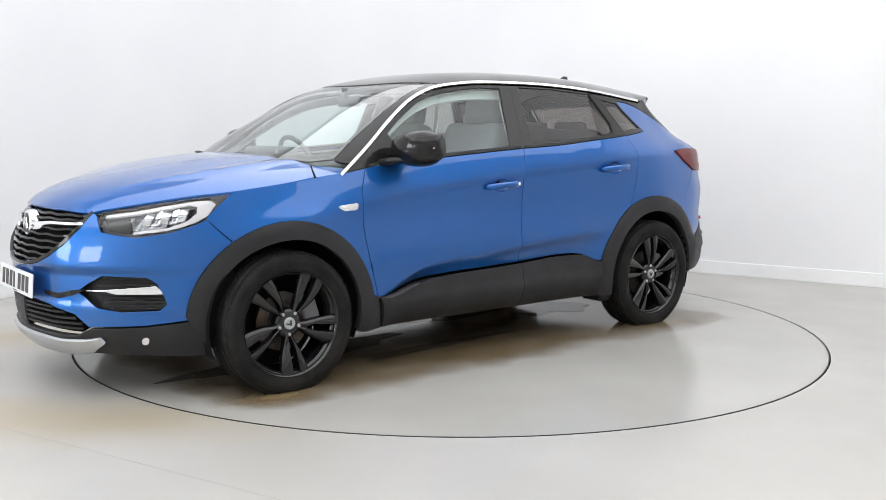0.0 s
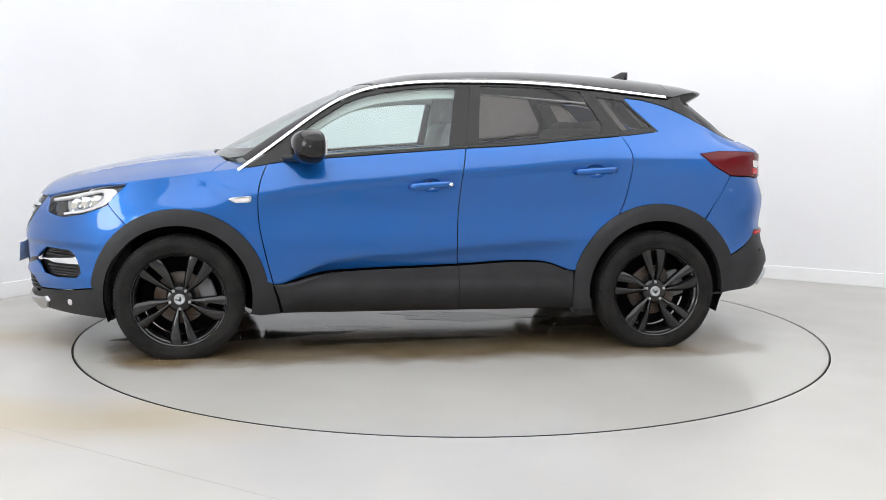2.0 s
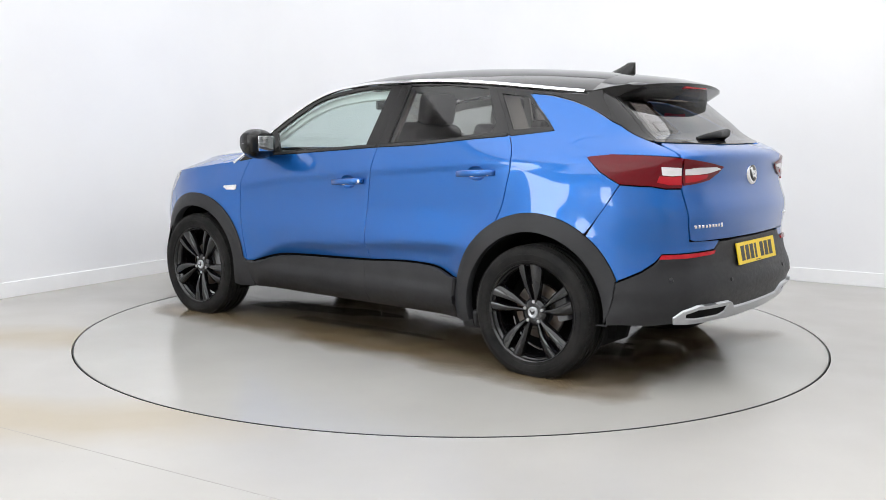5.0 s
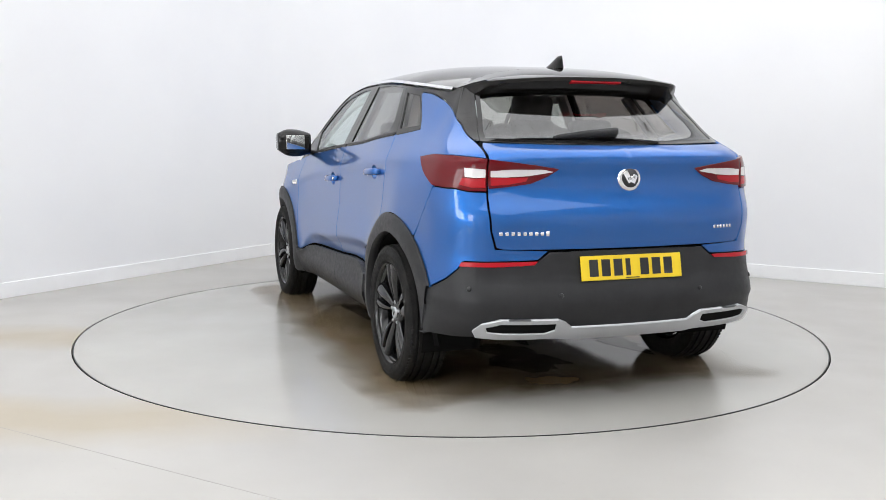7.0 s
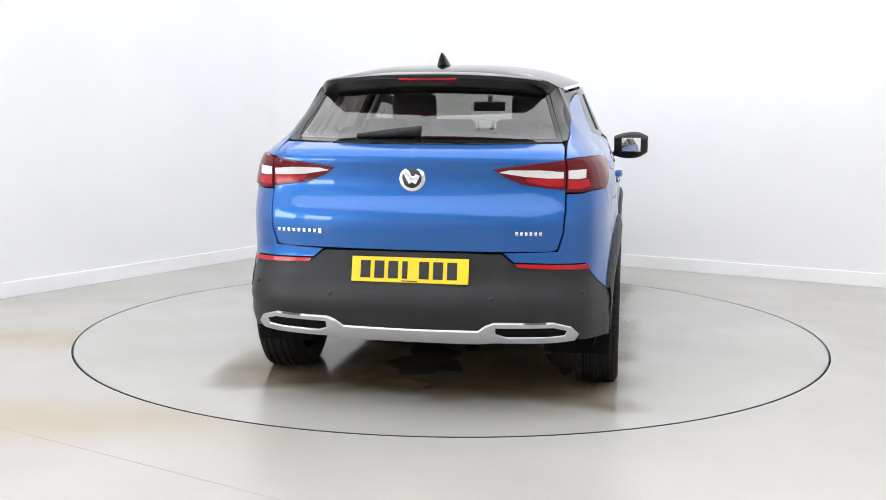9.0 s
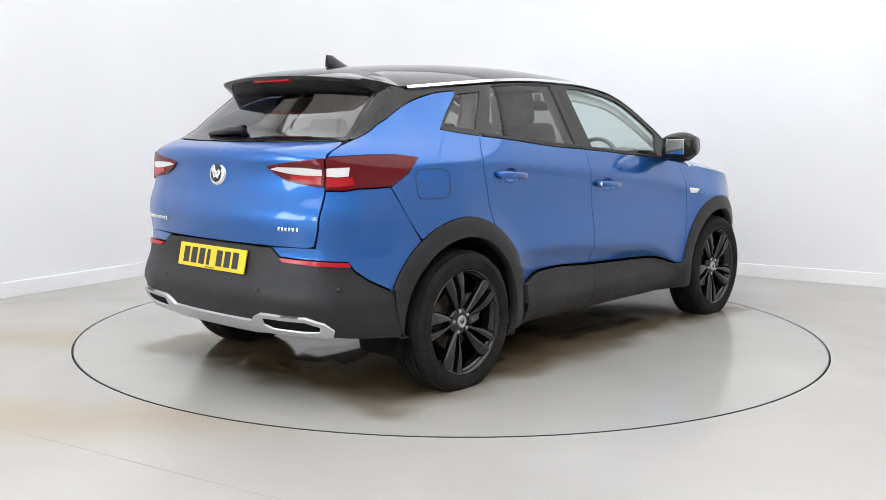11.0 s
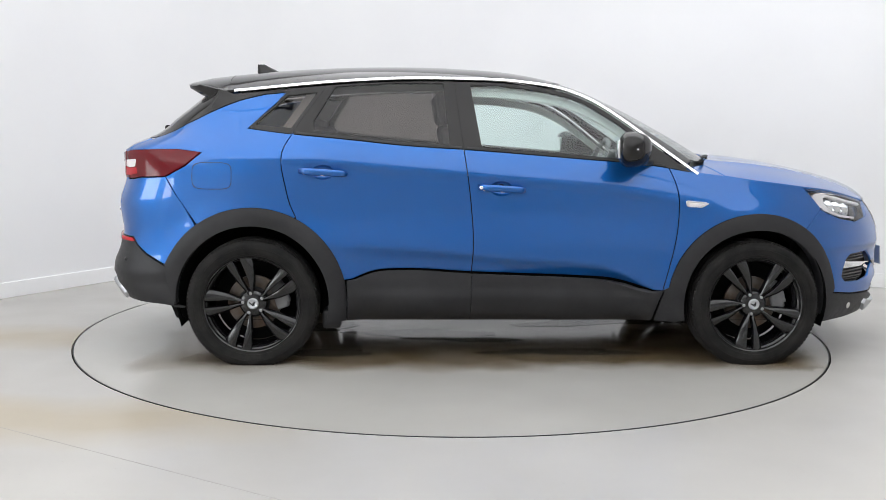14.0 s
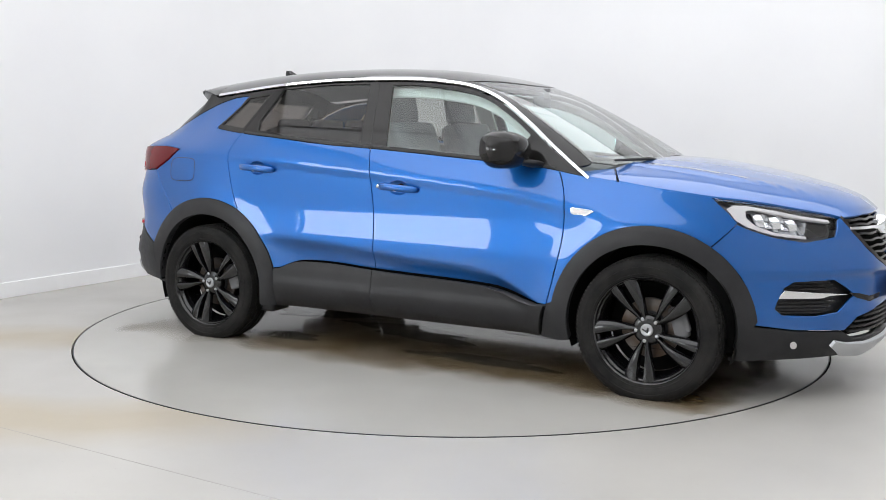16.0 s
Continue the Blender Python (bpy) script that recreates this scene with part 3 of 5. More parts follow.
def sheet(outlines, surface, normal, lift=0.0, depth=0.014, gap=0.0038, step=0.03, keep=(), round_by=0.004):
    """(verts, faces, normals) of a sheet over the outlines (the first is the border, the others are holes)."""
    loops = []
    for i, l in enumerate(outlines):
        l = clean(list(l))
        if i and area2(l) * area2(outlines[0]) > 0:
            l = l[::-1]
        d = gap if i == 0 else -gap
        loops.append(clean(refine(shrink(l, d if area2(l) * area2(outlines[0]) > 0 else -d, keep), step)))
    pts, edges = [], []
    for l in loops:
        k = len(pts)
        pts += l
        edges += [(k + i, k + (i + 1) % len(l)) for i in range(len(l))]
    nb = len(pts)
    lo, hi = np.min(np.array(loops[0]), 0), np.max(np.array(loops[0]), 0)
    gx, gy = np.meshgrid(np.arange(lo[0] + step / 2, hi[0], step), np.arange(lo[1] + step / 2, hi[1], step))
    gx, gy = gx.ravel(), gy.ravel()
    ok = inside(gx, gy, loops)
    border = np.array(pts)
    for i in np.where(ok)[0]:
        if np.min(np.hypot(border[:, 0] - gx[i], border[:, 1] - gy[i])) < step * .45:
            ok[i] = False
    pts += list(zip(gx[ok].tolist(), gy[ok].tolist()))
    res = delaunay_2d_cdt([Vector(p) for p in pts], edges, [], 0, 1e-7, False)
    P = np.array([(v.x, v.y) for v in res[0]])
    F = np.array([tuple(f) for f in res[2] if len(f) == 3])
    c = P[F].mean(1)
    F = F[inside(c[:, 0], c[:, 1], loops)]
    n = normal(P[:, 0], P[:, 1])
    L = lift(P[:, 0], P[:, 1]) if callable(lift) else lift
    V = surface(P[:, 0], P[:, 1]) + n * (np.asarray(L)[..., None] if np.ndim(L) else L)
    # face turn after the normals
    fn = np.cross(V[F[:, 1]] - V[F[:, 0]], V[F[:, 2]] - V[F[:, 0]])
    flip = (fn * n[F].sum(1)).sum(1) < 0
    F[flip] = F[flip][:, ::-1]
    if callable(lift):
        fn = np.cross(V[F[:, 1]] - V[F[:, 0]], V[F[:, 2]] - V[F[:, 0]])
        acc = np.zeros_like(V)
        for k in range(3):
            np.add.at(acc, F[:, k], fn)
        n = acc / (np.linalg.norm(acc, axis=1, keepdims=True) + 1e-12)
    verts, faces, norms = [tuple(v) for v in V], [tuple(int(i) for i in f) for f in F], [tuple(v) for v in n]
    if depth:
        count = {}
        for f in faces:
            for i in range(3):
                e = (f[i], f[(i + 1) % 3])
                count[tuple(sorted(e))] = count.get(tuple(sorted(e)), []) + [e]
        rim = [e[0] for e in count.values() if len(e) == 1 and not any(abs(P[e[0][0]][0] - k) < 1e-4 and abs(P[e[0][1]][0] - k) < 1e-4 for k in keep)]
        for i, j in rim:
            a, b = V[i], V[j]
            c2, d2 = V[j] - n[j] * depth, V[i] - n[i] * depth
            side = np.cross(b - a, n[i])
            side = side / (np.linalg.norm(side) + 1e-12)
            k = len(verts)
            m1, m2 = V[i] - n[i] * round_by * .5 + side * round_by * .3, V[j] - n[j] * round_by * .5 + side * round_by * .3
            verts += [tuple(a), tuple(b), tuple(m2), tuple(m1), tuple(m1), tuple(m2), tuple(c2), tuple(d2)]
            s1 = n[i] * .6 + side * .8
            norms += [tuple(n[i]), tuple(n[j]), tuple(s1), tuple(s1)] + [tuple(s1)] * 2 + [tuple(side)] * 2
            faces += [(k + 1, k, k + 3, k + 2), (k + 5, k + 4, k + 7, k + 6)]
    return verts, faces, norms


def flip_y(data):
    v, f, n = data
    return [(a, -b, c) for a, b, c in v], [t[::-1] for t in f], [(a, -b, c) for a, b, c in n]


def joined(*datas):
    V, F, N = [], [], []
    for v, f, n in datas:
        k = len(V)
        V += v
        F += [tuple(i + k for i in t) for t in f]
        N += n
    return V, F, N


def part_sheet(name, data, material, parent, label=""):
    me = bpy.data.meshes.new(name)
    me.from_pydata(data[0], [], data[1])
    me.materials.append(material)
    me.shade_smooth()
    me.normals_split_custom_set_from_vertices([Vector(n).normalized() for n in data[2]])
    ob = new(name, me)
    ob.parent = host(parent)
    if label:
        tagged(ob, label)
    return ob


def on_skin(outline, holes=(), **kw):
    kw.setdefault("keep", (A_REAR, A_FRONT))
    return sheet([outline, *holes], lambda a, z: skin3(a, z), skin_normal, **kw)


def on_roof(outline, holes=(), **kw):
    return sheet([outline, *holes], lambda x, y: roof3(x, y), lambda x, y: numeric_normal(roof3, x, y), **kw)


def on_bonnet(outline, holes=(), **kw):
    return sheet([outline, *holes], lambda x, y: bonnet3(x, y), lambda x, y: numeric_normal(bonnet3, x, y), **kw)


def both(name, data, material, parent, label=""):
    """The same part on both flanks."""
    return part_sheet(name, data, material, parent, label), part_sheet(name, flip_y(data), material, parent, label)


# ---------------------------------------------------------------- the car
WING_DOOR = curve([(1.178, .805), (1.07, .855), (.952, .902), (.827, .914), (.732, .909), (.606, .886), (.448, .848), (.336, .818), (.23, .788)])
DOOR_DOOR = curve([(1.527, -.278), (1.13, -.226), (.866, -.19), (.676, -.176), (.454, -.184), (.23, -.190)])
DOOR_QUARTER = curve([(1.477, -.949), (1.23, -1.12), (1.122, -1.177), (1.075, -1.181), (.951, -1.161), (.841, -1.133), (.777, -1.103)])
CLAD_TOP = curve([(.87, .399), (.786, .400), (.707, .426), (.58, .459), (.391, .473), (.075, .484), (-.178, .492), (-.557, .508), (-.684, .500), (-.747, .483), (-.811, .455), (-.90, .449)])
F_OUT, F_IN, R_OUT, R_IN = .478, .388, .497, .398
SILL_Z = .232


def arch(front, r, a0, a1, n=28):
    return arc(HALF_BASE if front else -HALF_BASE, HUB_Z, r, a0, a1, n)


def dish_outline(x, z):
    return [(x + .060 * math.cos(t), z + .006 + .043 * math.copysign(abs(math.sin(t)) ** .8, math.sin(t))) for t in np.linspace(0, 2 * math.pi, 25)[:-1]]


def body_panels(car):
    # front wing
    z_low = .40
    wing = (upright(WING_DOOR, z_low, float(BELT(.86)), 16) + [(.90, 1.043), (1.0, 1.027)] + along(BONNET_EDGE, 1.02, 1.59, 14)[0:] +
            [(1.60, .945), (1.666, .884), (1.712, .836), (1.60, .722)] + arch(True, F_OUT - .004, 55.5, 172.6, 30))
    both("front_wing", on_skin(flank(wing), step=.02), PAINT, car)
    # doors
    front = (upright(WING_DOOR, .405, float(BELT(.855)), 16) + along(BELT, .85, -.225, 20) + upright(DOOR_DOOR, float(BELT(-.226)), .492, 14) +
             along(CLAD_TOP, -.18, .84, 20))
    doors_f = both("front_door", on_skin(flank(front), [flank(dish_outline(-.03, .930))], step=.017), PAINT, car)
    rear = (upright(DOOR_DOOR, .492, float(BELT(-.226)), 14) + along(BELT, -.23, -1.115, 16) + upright(DOOR_QUARTER, 1.222, .785, 14) +
            arch(False, R_OUT - .004, 62, 15, 16) + along(CLAD_TOP, -.86, -.19, 16))
    doors_r = both("rear_door", on_skin(flank(rear), [flank(dish_outline(-.965, 1.010))], step=.017), PAINT, car)
    # rear quarter
    quarter = (flank(upright(DOOR_QUARTER, .785, 1.222, 14) + along(BELT, -1.13, -1.365, 5) + [(-1.225, 1.373), (-1.165, 1.434), (-1.293, 1.422), (-1.418, 1.391), (-1.573, 1.328), (-1.694, 1.268)]) +
               tail([(.655, 1.196), (.655, 1.17), (.660, 1.118), (.70, 1.123)]) + flank([(-1.86, 1.128), (-1.72, 1.129), (-1.60, 1.115), (-1.68, 1.047), (-1.785, .989), (-1.70, .850), (-1.625, .745)] + arch(False, R_OUT - .004, 124, 63, 18)))
    both("quarter_panel", on_skin(quarter, step=.02), PAINT, car)
    # black wheel arch trims
    def flare(front, r_out):
        c = HALF_BASE if front else -HALF_BASE
        return lambda a, z: .010 + .012 * smooth01((r_out - np.hypot(np.clip(PX(a), -1.9, 1.9) - c, z - HUB_Z)) / .05)
    f_trim = arch(True, F_OUT, 7, 170, 40) + [(.843, .41), (.824, .34), (.800, SILL_Z)] + [(.905, SILL_Z)] + arch(True, F_IN, 194, -12, 44)
    both("wheel_arch_trim", on_skin(flank(f_trim), lift=flare(True, F_OUT), depth=.05, step=.035), BLACK_TRIM, car, "textured black plastic wheel arch trim")
    r_trim = [(-.845, SILL_Z)] + arch(False, R_OUT, -8, 157, 44) + arch(False, R_IN, 183, -14, 44) + [(-.94, SILL_Z)]
    both("wheel_arch_trim", on_skin(flank(r_trim), lift=flare(False, R_OUT), depth=.05, step=.035), BLACK_TRIM, car, "textured black plastic wheel arch trim")
    # door cladding with its ridge
    ridge = curve([(.20, -.02), (.24, .010), (.30, .040), (.355, .056), (.372, .057), (.395, .050), (.46, .044), (.52, .034)])
    lift = lambda a, z: .012 + (ridge(z) - .012) * smooth01((.95 - PX(a)) / .3) * smooth01((PX(a) + 1.0) / .3)
    clad_f = upright(WING_DOOR, SILL_Z, .40, 8) + along(CLAD_TOP, .84, -.182, 20) + upright(DOOR_DOOR, .49, SILL_Z, 10)
    both("door_cladding", on_skin(flank(clad_f), lift=lift, depth=.04, gap=.0025, step=.022), BLACK_TRIM, car, "ribbed black plastic sill cladding on the front door")
    clad_r = upright(DOOR_DOOR, SILL_Z, .49, 10) + along(CLAD_TOP, -.19, -.85, 16) + [(-.846, SILL_Z)]
    both("door_cladding", on_skin(flank(clad_r), lift=lift, depth=.04, gap=.0025, step=.022), BLACK_TRIM, car, "ribbed black plastic sill cladding on the rear door")
    # bonnet
    side = [(float(x), float(BONNET_Y(x)) - .005) for x in np.linspace(1.165, 2.06, 26)]
    lead = [(2.105, .44), (2.143, .38), (2.176, .30), (2.203, .2), (2.217, .1), (2.221, 0)]
    half = side + lead
    cowl = [(1.215, 0), (1.20, .25), (1.155, .5), (1.09, .66), (1.165, float(BONNET_Y(1.165)) - .002)]
    outline = half + [(x, -y) for x, y in half[::-1][1:]] + [(x, -y) for x, y in cowl[::-1][1:-1]] + cowl[:-1]
    bonnet = part_sheet("bonnet", on_bonnet(outline, step=.04, depth=.02), PAINT, car)
    # dark channel under the gap between bonnet and wing
    xs = np.linspace(1.10, 2.04, 24)
    channel = [(float(x), float(BONNET_Y(x)) - .030) for x in xs] + [(float(x), float(BONNET_Y(x)) - .001) for x in xs[::-1]]
    both("bonnet_channel", on_bonnet(channel, step=.04, lift=-.011, depth=0, gap=0), GAP, car)
    # the wing's return beside the screen
    top = [(1.16, float(BONNET_Y(1.16))), (1.09, .665), (1.02, .72), (.965, .775), (1.0, float(BONNET_Y(1.0)))]
    both("wing_return", on_bonnet(top, step=.03, lift=-.001), PAINT, car)
    return doors_f, doors_r, bonnet


def greenhouse(car, doors_f, doors_r):
    # roof skin, black, with the rails above the doors
    ys = lambda x: float(RAIL_Y(x))
    rim = [(float(x), ys(x)) for x in np.linspace(.28, -1.50, 34)]
    head = [(.385, 0), (.38, .15), (.36, .3), (.32, .45), (.26, .575)]
    tailx = [(-1.50, .30), (-1.52, 0)]
    half = head + [p for p in rim if p[0] < .25] + tailx
    part_sheet("roof", on_roof(half + [(x, -y) for x, y in half[::-1][1:-1]], step=.05, gap=.002), BLACK_GLOSS, car, "gloss black contrast roof")
    # front pillars, from the roof to the wing
    inner = [(.26, .577), (.45, .615), (.65, .655), (.85, .700), (1.0, .745)]
    outer = [(float(x), ys(x)) for x in np.linspace(1.0, .255, 16)]
    both("front_pillar", on_roof(inner + [(.985, .775)] + outer[1:], step=.03, gap=.0005), BLACK_GLOSS, car, "gloss black windscreen pillar")
    # windscreen
    ws = [(.39, 0), (.385, .15), (.365, .3), (.325, .45), (.265, .571), (.45, .609), (.65, .649), (.85, .694), (1.0, .739), (1.09, .64), (1.15, .5), (1.21, .25), (1.225, 0)]
    whole = ws + [(x, -y) for x, y in ws[::-1][1:-1]]
    w = part_sheet("windscreen", on_roof(whole, step=.05, lift=-.004, depth=0), SCREEN_GLASS, car, "clear curved laminated windscreen")
    # black print round the screen's edge
    ins = [((x - .70) * .95 + .70 - .012, y * .955) for x, y in whole]
    part_sheet("screen_border", on_roof(whole, [ins[::-1]], step=.05, lift=-.007, depth=0, gap=0), SEAL, car)
    # cowl under the screen
    cow = [(1.235, 0), (1.22, .25), (1.165, .5), (1.10, .64), (1.0, .70), (1.08, .5), (1.12, .25), (1.13, 0)]
    part_sheet("cowl", on_bonnet(cow + [(x, -y) for x, y in cow[::-1][1:-1]], lift=-.02, step=.04), BLACK_TRIM, car)
    # bright strip over the doors
    def strip(x0, x1, n, lo, hi):
        xs = np.linspace(x0, x1, n)
        slope = lambda x: (float(RAIL(x + .02)) - float(RAIL(x - .02))) / .04
        up, dn = [], []
        for x in xs:
            s = slope(x)
            k = math.sqrt(1 + s * s)
            up.append((x - hi * s / k, float(RAIL(x)) + hi / k))
            dn.append((x - lo * s / k, float(RAIL(x)) + lo / k))
        return up + dn[::-1]
    both("bright_strip", on_skin(flank(strip(1.02, -1.455, 50, -.0105, .001)), lift=.006, depth=.010, gap=0, step=.03), CHROME, car, "polished chrome strip along the roof rail")
    # door frames with panes
    def rail_under(x0, x1, n, d=.022):
        return [(x, z - d) for x, z in along(RAIL, x0, x1, n)]
    f_outer = along(BELT, .98, -.224, 20) + upright(DOOR_DOOR, 1.14, 1.495, 6) + rail_under(-.28, .98, 26)
    f_pane = [(.60, 1.094), (.39, 1.112), (.077, 1.136), (-.135, 1.151), (-.19, 1.482), (-.05, 1.483), (.084, 1.470), (.22, 1.450), (.339, 1.425), (.43, 1.390), (.525, 1.333), (.60, 1.285), (.685, 1.22)]
    r_outer = upright(DOOR_DOOR, 1.14, 1.495, 6) + rail_under(-.28, -.945, 16) + upright(DOOR_QUARTER, 1.466, 1.226, 6) + along(BELT, -1.12, -.23, 14)
    r_pane = [(-.298, 1.163), (-.55, 1.181), (-.80, 1.204), (-1.015, 1.232), (-1.022, 1.283), (-.91, 1.468), (-.6, 1.491), (-.332, 1.493)]
    q_outer = upright(DOOR_QUARTER, 1.226, 1.466, 6) + rail_under(-.96, -1.17, 6) + [(-1.225, 1.371), (-1.362, 1.25)] + along(BELT, -1.35, -1.13, 5)
    q_pane = [(-1.135, 1.243), (-1.335, 1.262), (-1.215, 1.372), (-1.165, 1.420), (-1.00, 1.438)]
    for side, mirror in ((0, lambda d: d), (1, flip_y)):
        for door, outer, pane, glass, words in ((doors_f[side], f_outer, f_pane, GLASS, "clear green-tinted door window"),
                                                (doors_r[side], r_outer, r_pane, TINT, "dark privacy-tinted door window"),
                                                (car, q_outer, q_pane, TINT, "dark privacy-tinted quarter window")):
            frame_ob = part_sheet("window_frame", mirror(on_skin(flank(outer), [flank(pane)], step=.035, gap=.0012, depth=.02)), BLACK_GLOSS, door, "gloss black window frame")
            part_sheet("window", mirror(on_skin(flank(pane), step=.05, gap=-.004, lift=-.006, depth=0)), glass, door, words)
        # seal along the window's foot
        for door, x0, x1 in ((doors_f[side], .84, -.21), (doors_r[side], -.24, -1.11)):
            foot = along(BELT, x0, x1, 14)
            part_sheet("window_seal", mirror(on_skin(flank([(x, z + .002) for x, z in foot] + [(x, z + .013) for x, z in foot[::-1]]), lift=.004, depth=.006, gap=0, step=.04)), SEAL, door)
    # black rear pillar
    d = ([(-1.17, 1.436), (-1.293, 1.425), (-1.418, 1.394), (-1.573, 1.331), (-1.694, 1.271)], [(.652, 1.199), (.635, 1.197), (.602, 1.28), (.570, 1.37), (.548, 1.43), (.54, 1.455)], [(-1.50, 1.442), (-1.455, 1.424)] + rail_under(-1.40, -1.18, 6))
    both("rear_pillar", on_skin(flank(d[0]) + tail(d[1]) + flank(d[2]), step=.03, gap=.001), BLACK_GLOSS, car, "gloss black rear pillar panel")


def tailgate_and_tail(car):
    lid = [(0, .716), (.33, .717), (.60, .718), (.632, .728), (.655, .80), (.662, .90), (.660, 1.0), (.652, 1.10), (.648, 1.17), (.632, 1.188), (.3, 1.181), (0, 1.179)]
    g = on_skin(tail(lid), step=.035)
    gate = part_sheet("tailgate", joined(g, flip_y(g)), PAINT, car)
    # window
    win = [(0, 1.184), (.3, 1.186), (.630, 1.195), (.598, 1.28), (.563, 1.37), (.54, 1.44), (.3, 1.47), (0, 1.475)]
    pane = [(0, 1.196), (.3, 1.198), (.608, 1.208), (.58, 1.28), (.545, 1.37), (.51, 1.44), (.3, 1.465), (0, 1.47)]
    b = on_skin(tail(win), [], step=.04, gap=.001, lift=-.004, depth=0)
    part_sheet("rear_window", joined(b, flip_y(b)), REAR_TINT, gate, "dark privacy-tinted rear window")
    rim = on_skin(tail([(0, 1.183), (.3, 1.185), (.634, 1.194), (.60, 1.28), (.565, 1.37), (.54, 1.44), (.525, 1.44), (.55, 1.37), (.583, 1.28), (.608, 1.207), (.3, 1.199), (0, 1.197)]), step=.03, gap=0, lift=-.001, depth=.004)
    part_sheet("window_border", joined(rim, flip_y(rim)), BLACK_GLOSS, gate)
    # spoiler over the window
    bm = bmesh.new()
    rows = []
    for y in np.linspace(-.60, .60, 25):
        k = abs(y) / .60
        x0, x1 = -1.515 + .02 * k, -1.795 + .085 * k ** 2 + (.03 if k > .97 else 0)
        zt0, zt1 = float(roof3(x0, y)[2]), 1.500 - .025 * k ** 2.5
        zm = (zt0 + zt1) / 2 + .006
        prof = [(x0, zt0), ((x0 + x1) / 2, zm), (x1 + .02, zt1 + .002), (x1, zt1 - .006), (x1 + .004, zt1 - .022), (x1 + .06, zt1 - .060 + .006 * k), (x1 + .13, zt1 - .088), (x0 - .06, zt0 - .09)]
        rows.append([bm.verts.new((px, y * (1 - .14 * float(smooth01((x0 - px) / (x0 - x1)))), pz)) for px, pz in prof])
    for p, q in zip(rows, rows[1:]):
        for i in range(len(p)):
            bm.faces.new((p[i], p[(i + 1) % len(p)], q[(i + 1) % len(p)], q[i]))
    bm.faces.new(rows[0]), bm.faces.new(rows[-1])
    bmesh.ops.recalc_face_normals(bm, faces=bm.faces)
    sp = part("spoiler", bm, BLACK_GLOSS, gate, "gloss black roof spoiler")
    sp.data.set_sharp_from_angle(angle=radians(40))
    bm = bmesh.new()
    box(bm, (.03, .27, .009), Matrix.Translation((-1.773, 0, 1.470)) @ Matrix.Rotation(radians(15), 4, "Y"), .003)
    part("brake_light", bm, RED_BRIGHT, sp, "narrow red third brake light")
    # wiper
    bm = bmesh.new()
    p0 = Vector((float(XR(1.222)) - .022, -.01, 1.226))
    sweep(bm, [p0 + Vector((.004, .02, -.01)), p0 + Vector((-.012, 0, .01)), p0 + Vector((-.008, .12, .002)), p0 + Vector((.004, .30, -.014))], .018, .020, taper=[1, 1.1, .9, .45])
    part("wiper_arm", bm, BLACK_TRIM, gate)
    bm = bmesh.new()
    sweep(bm, [p0 + Vector((.012, .02, .008)), p0 + Vector((.010, .15, .000)), p0 + Vector((.016, .305, -.018))], .009, .007)
    part("wiper_blade", bm, SEAL, gate)
    # round emblem, kept plain
    e = bmesh.new()
    lathe(e, [(0, .012), (.05, .012), (.057, .008), (.060, 0)], 40, "Z")
    turn = Matrix.Translation((float(XR(1.03)) + .001, 0, 1.03)) @ Matrix.Rotation(radians(-90 + 8), 4, "Y")
    bmesh.ops.transform(e, matrix=turn, verts=e.verts)
    em = part("emblem", e, CHROME, gate, "round chrome emblem with a dark centre")
    e = bmesh.new()
    lathe(e, [(0, .0145), (.042, .0135), (.044, .011)], 32, "Z")
    bmesh.ops.transform(e, matrix=turn, verts=e.verts)
    part("emblem_centre", e, INK, em)
    e = bmesh.new()
    for off, w, h, r in ((.014, .026, .056, 30), (-.018, .022, .040, -25), (-.004, .045, .018, 10)):
        box(e, (h, w, .006), turn @ Matrix.Translation((off * .3, off, .015)) @ Matrix.Rotation(radians(r), 4, "Z"), .002)
    part("emblem_mark", e, CHROME, em)
    # badge bars for the lettering
    for y0, y1, z, n in ((.63, .40, .792, 9), (-.45, -.57, .800, 6)):
        w = (y1 - y0) / n
        for i in range(n):
            yc = y0 + w * (i + .5)
            sgn = 1 if yc > 0 else -1
            a = ar(abs(yc), z)
            q, nn = skin3(np.array([a]), np.array([z]))[0], skin_normal(np.array([a]), np.array([z]))[0]
            bm = bmesh.new()
            side = Vector((-nn[1], nn[0], 0)).normalized()
            m = Matrix((( nn[0], side.x, 0, q[0]), (nn[1], side.y, 0, q[1]), (0, 0, 1, q[2]), (0, 0, 0, 1)))
            box(bm, (.006, abs(w) * .58, .015 if (i != 8) else .022), m @ Matrix.Translation((.003, 0, 0)), .0015)
            if sgn < 0:
                bmesh.ops.scale(bm, vec=(1, -1, 1), verts=bm.verts)
                bmesh.ops.reverse_faces(bm, faces=bm.faces)
            part("badge_bar", bm, CHROME, gate)
    # tail lamps: an outer piece on the quarter, an inner piece on the lid
    outer = flank([(-1.60, 1.113), (-1.72, 1.127), (-1.86, 1.125)]) + tail([(.70, 1.120), (.655, 1.115), (.663, .975), (.73, .974), (.772, .985)]) + flank([(-1.88, .985), (-1.785, .990), (-1.68, 1.049)])
    inner = tail([(.650, 1.115), (.585, 1.107), (.45, 1.090), (.35, 1.074), (.40, 1.040), (.476, 1.008), (.58, .992), (.655, .985)])
    white_o = tail([(.735, 1.074), (.70, 1.072), (.665, 1.070), (.665, 1.036), (.70, 1.033), (.735, 1.037)])
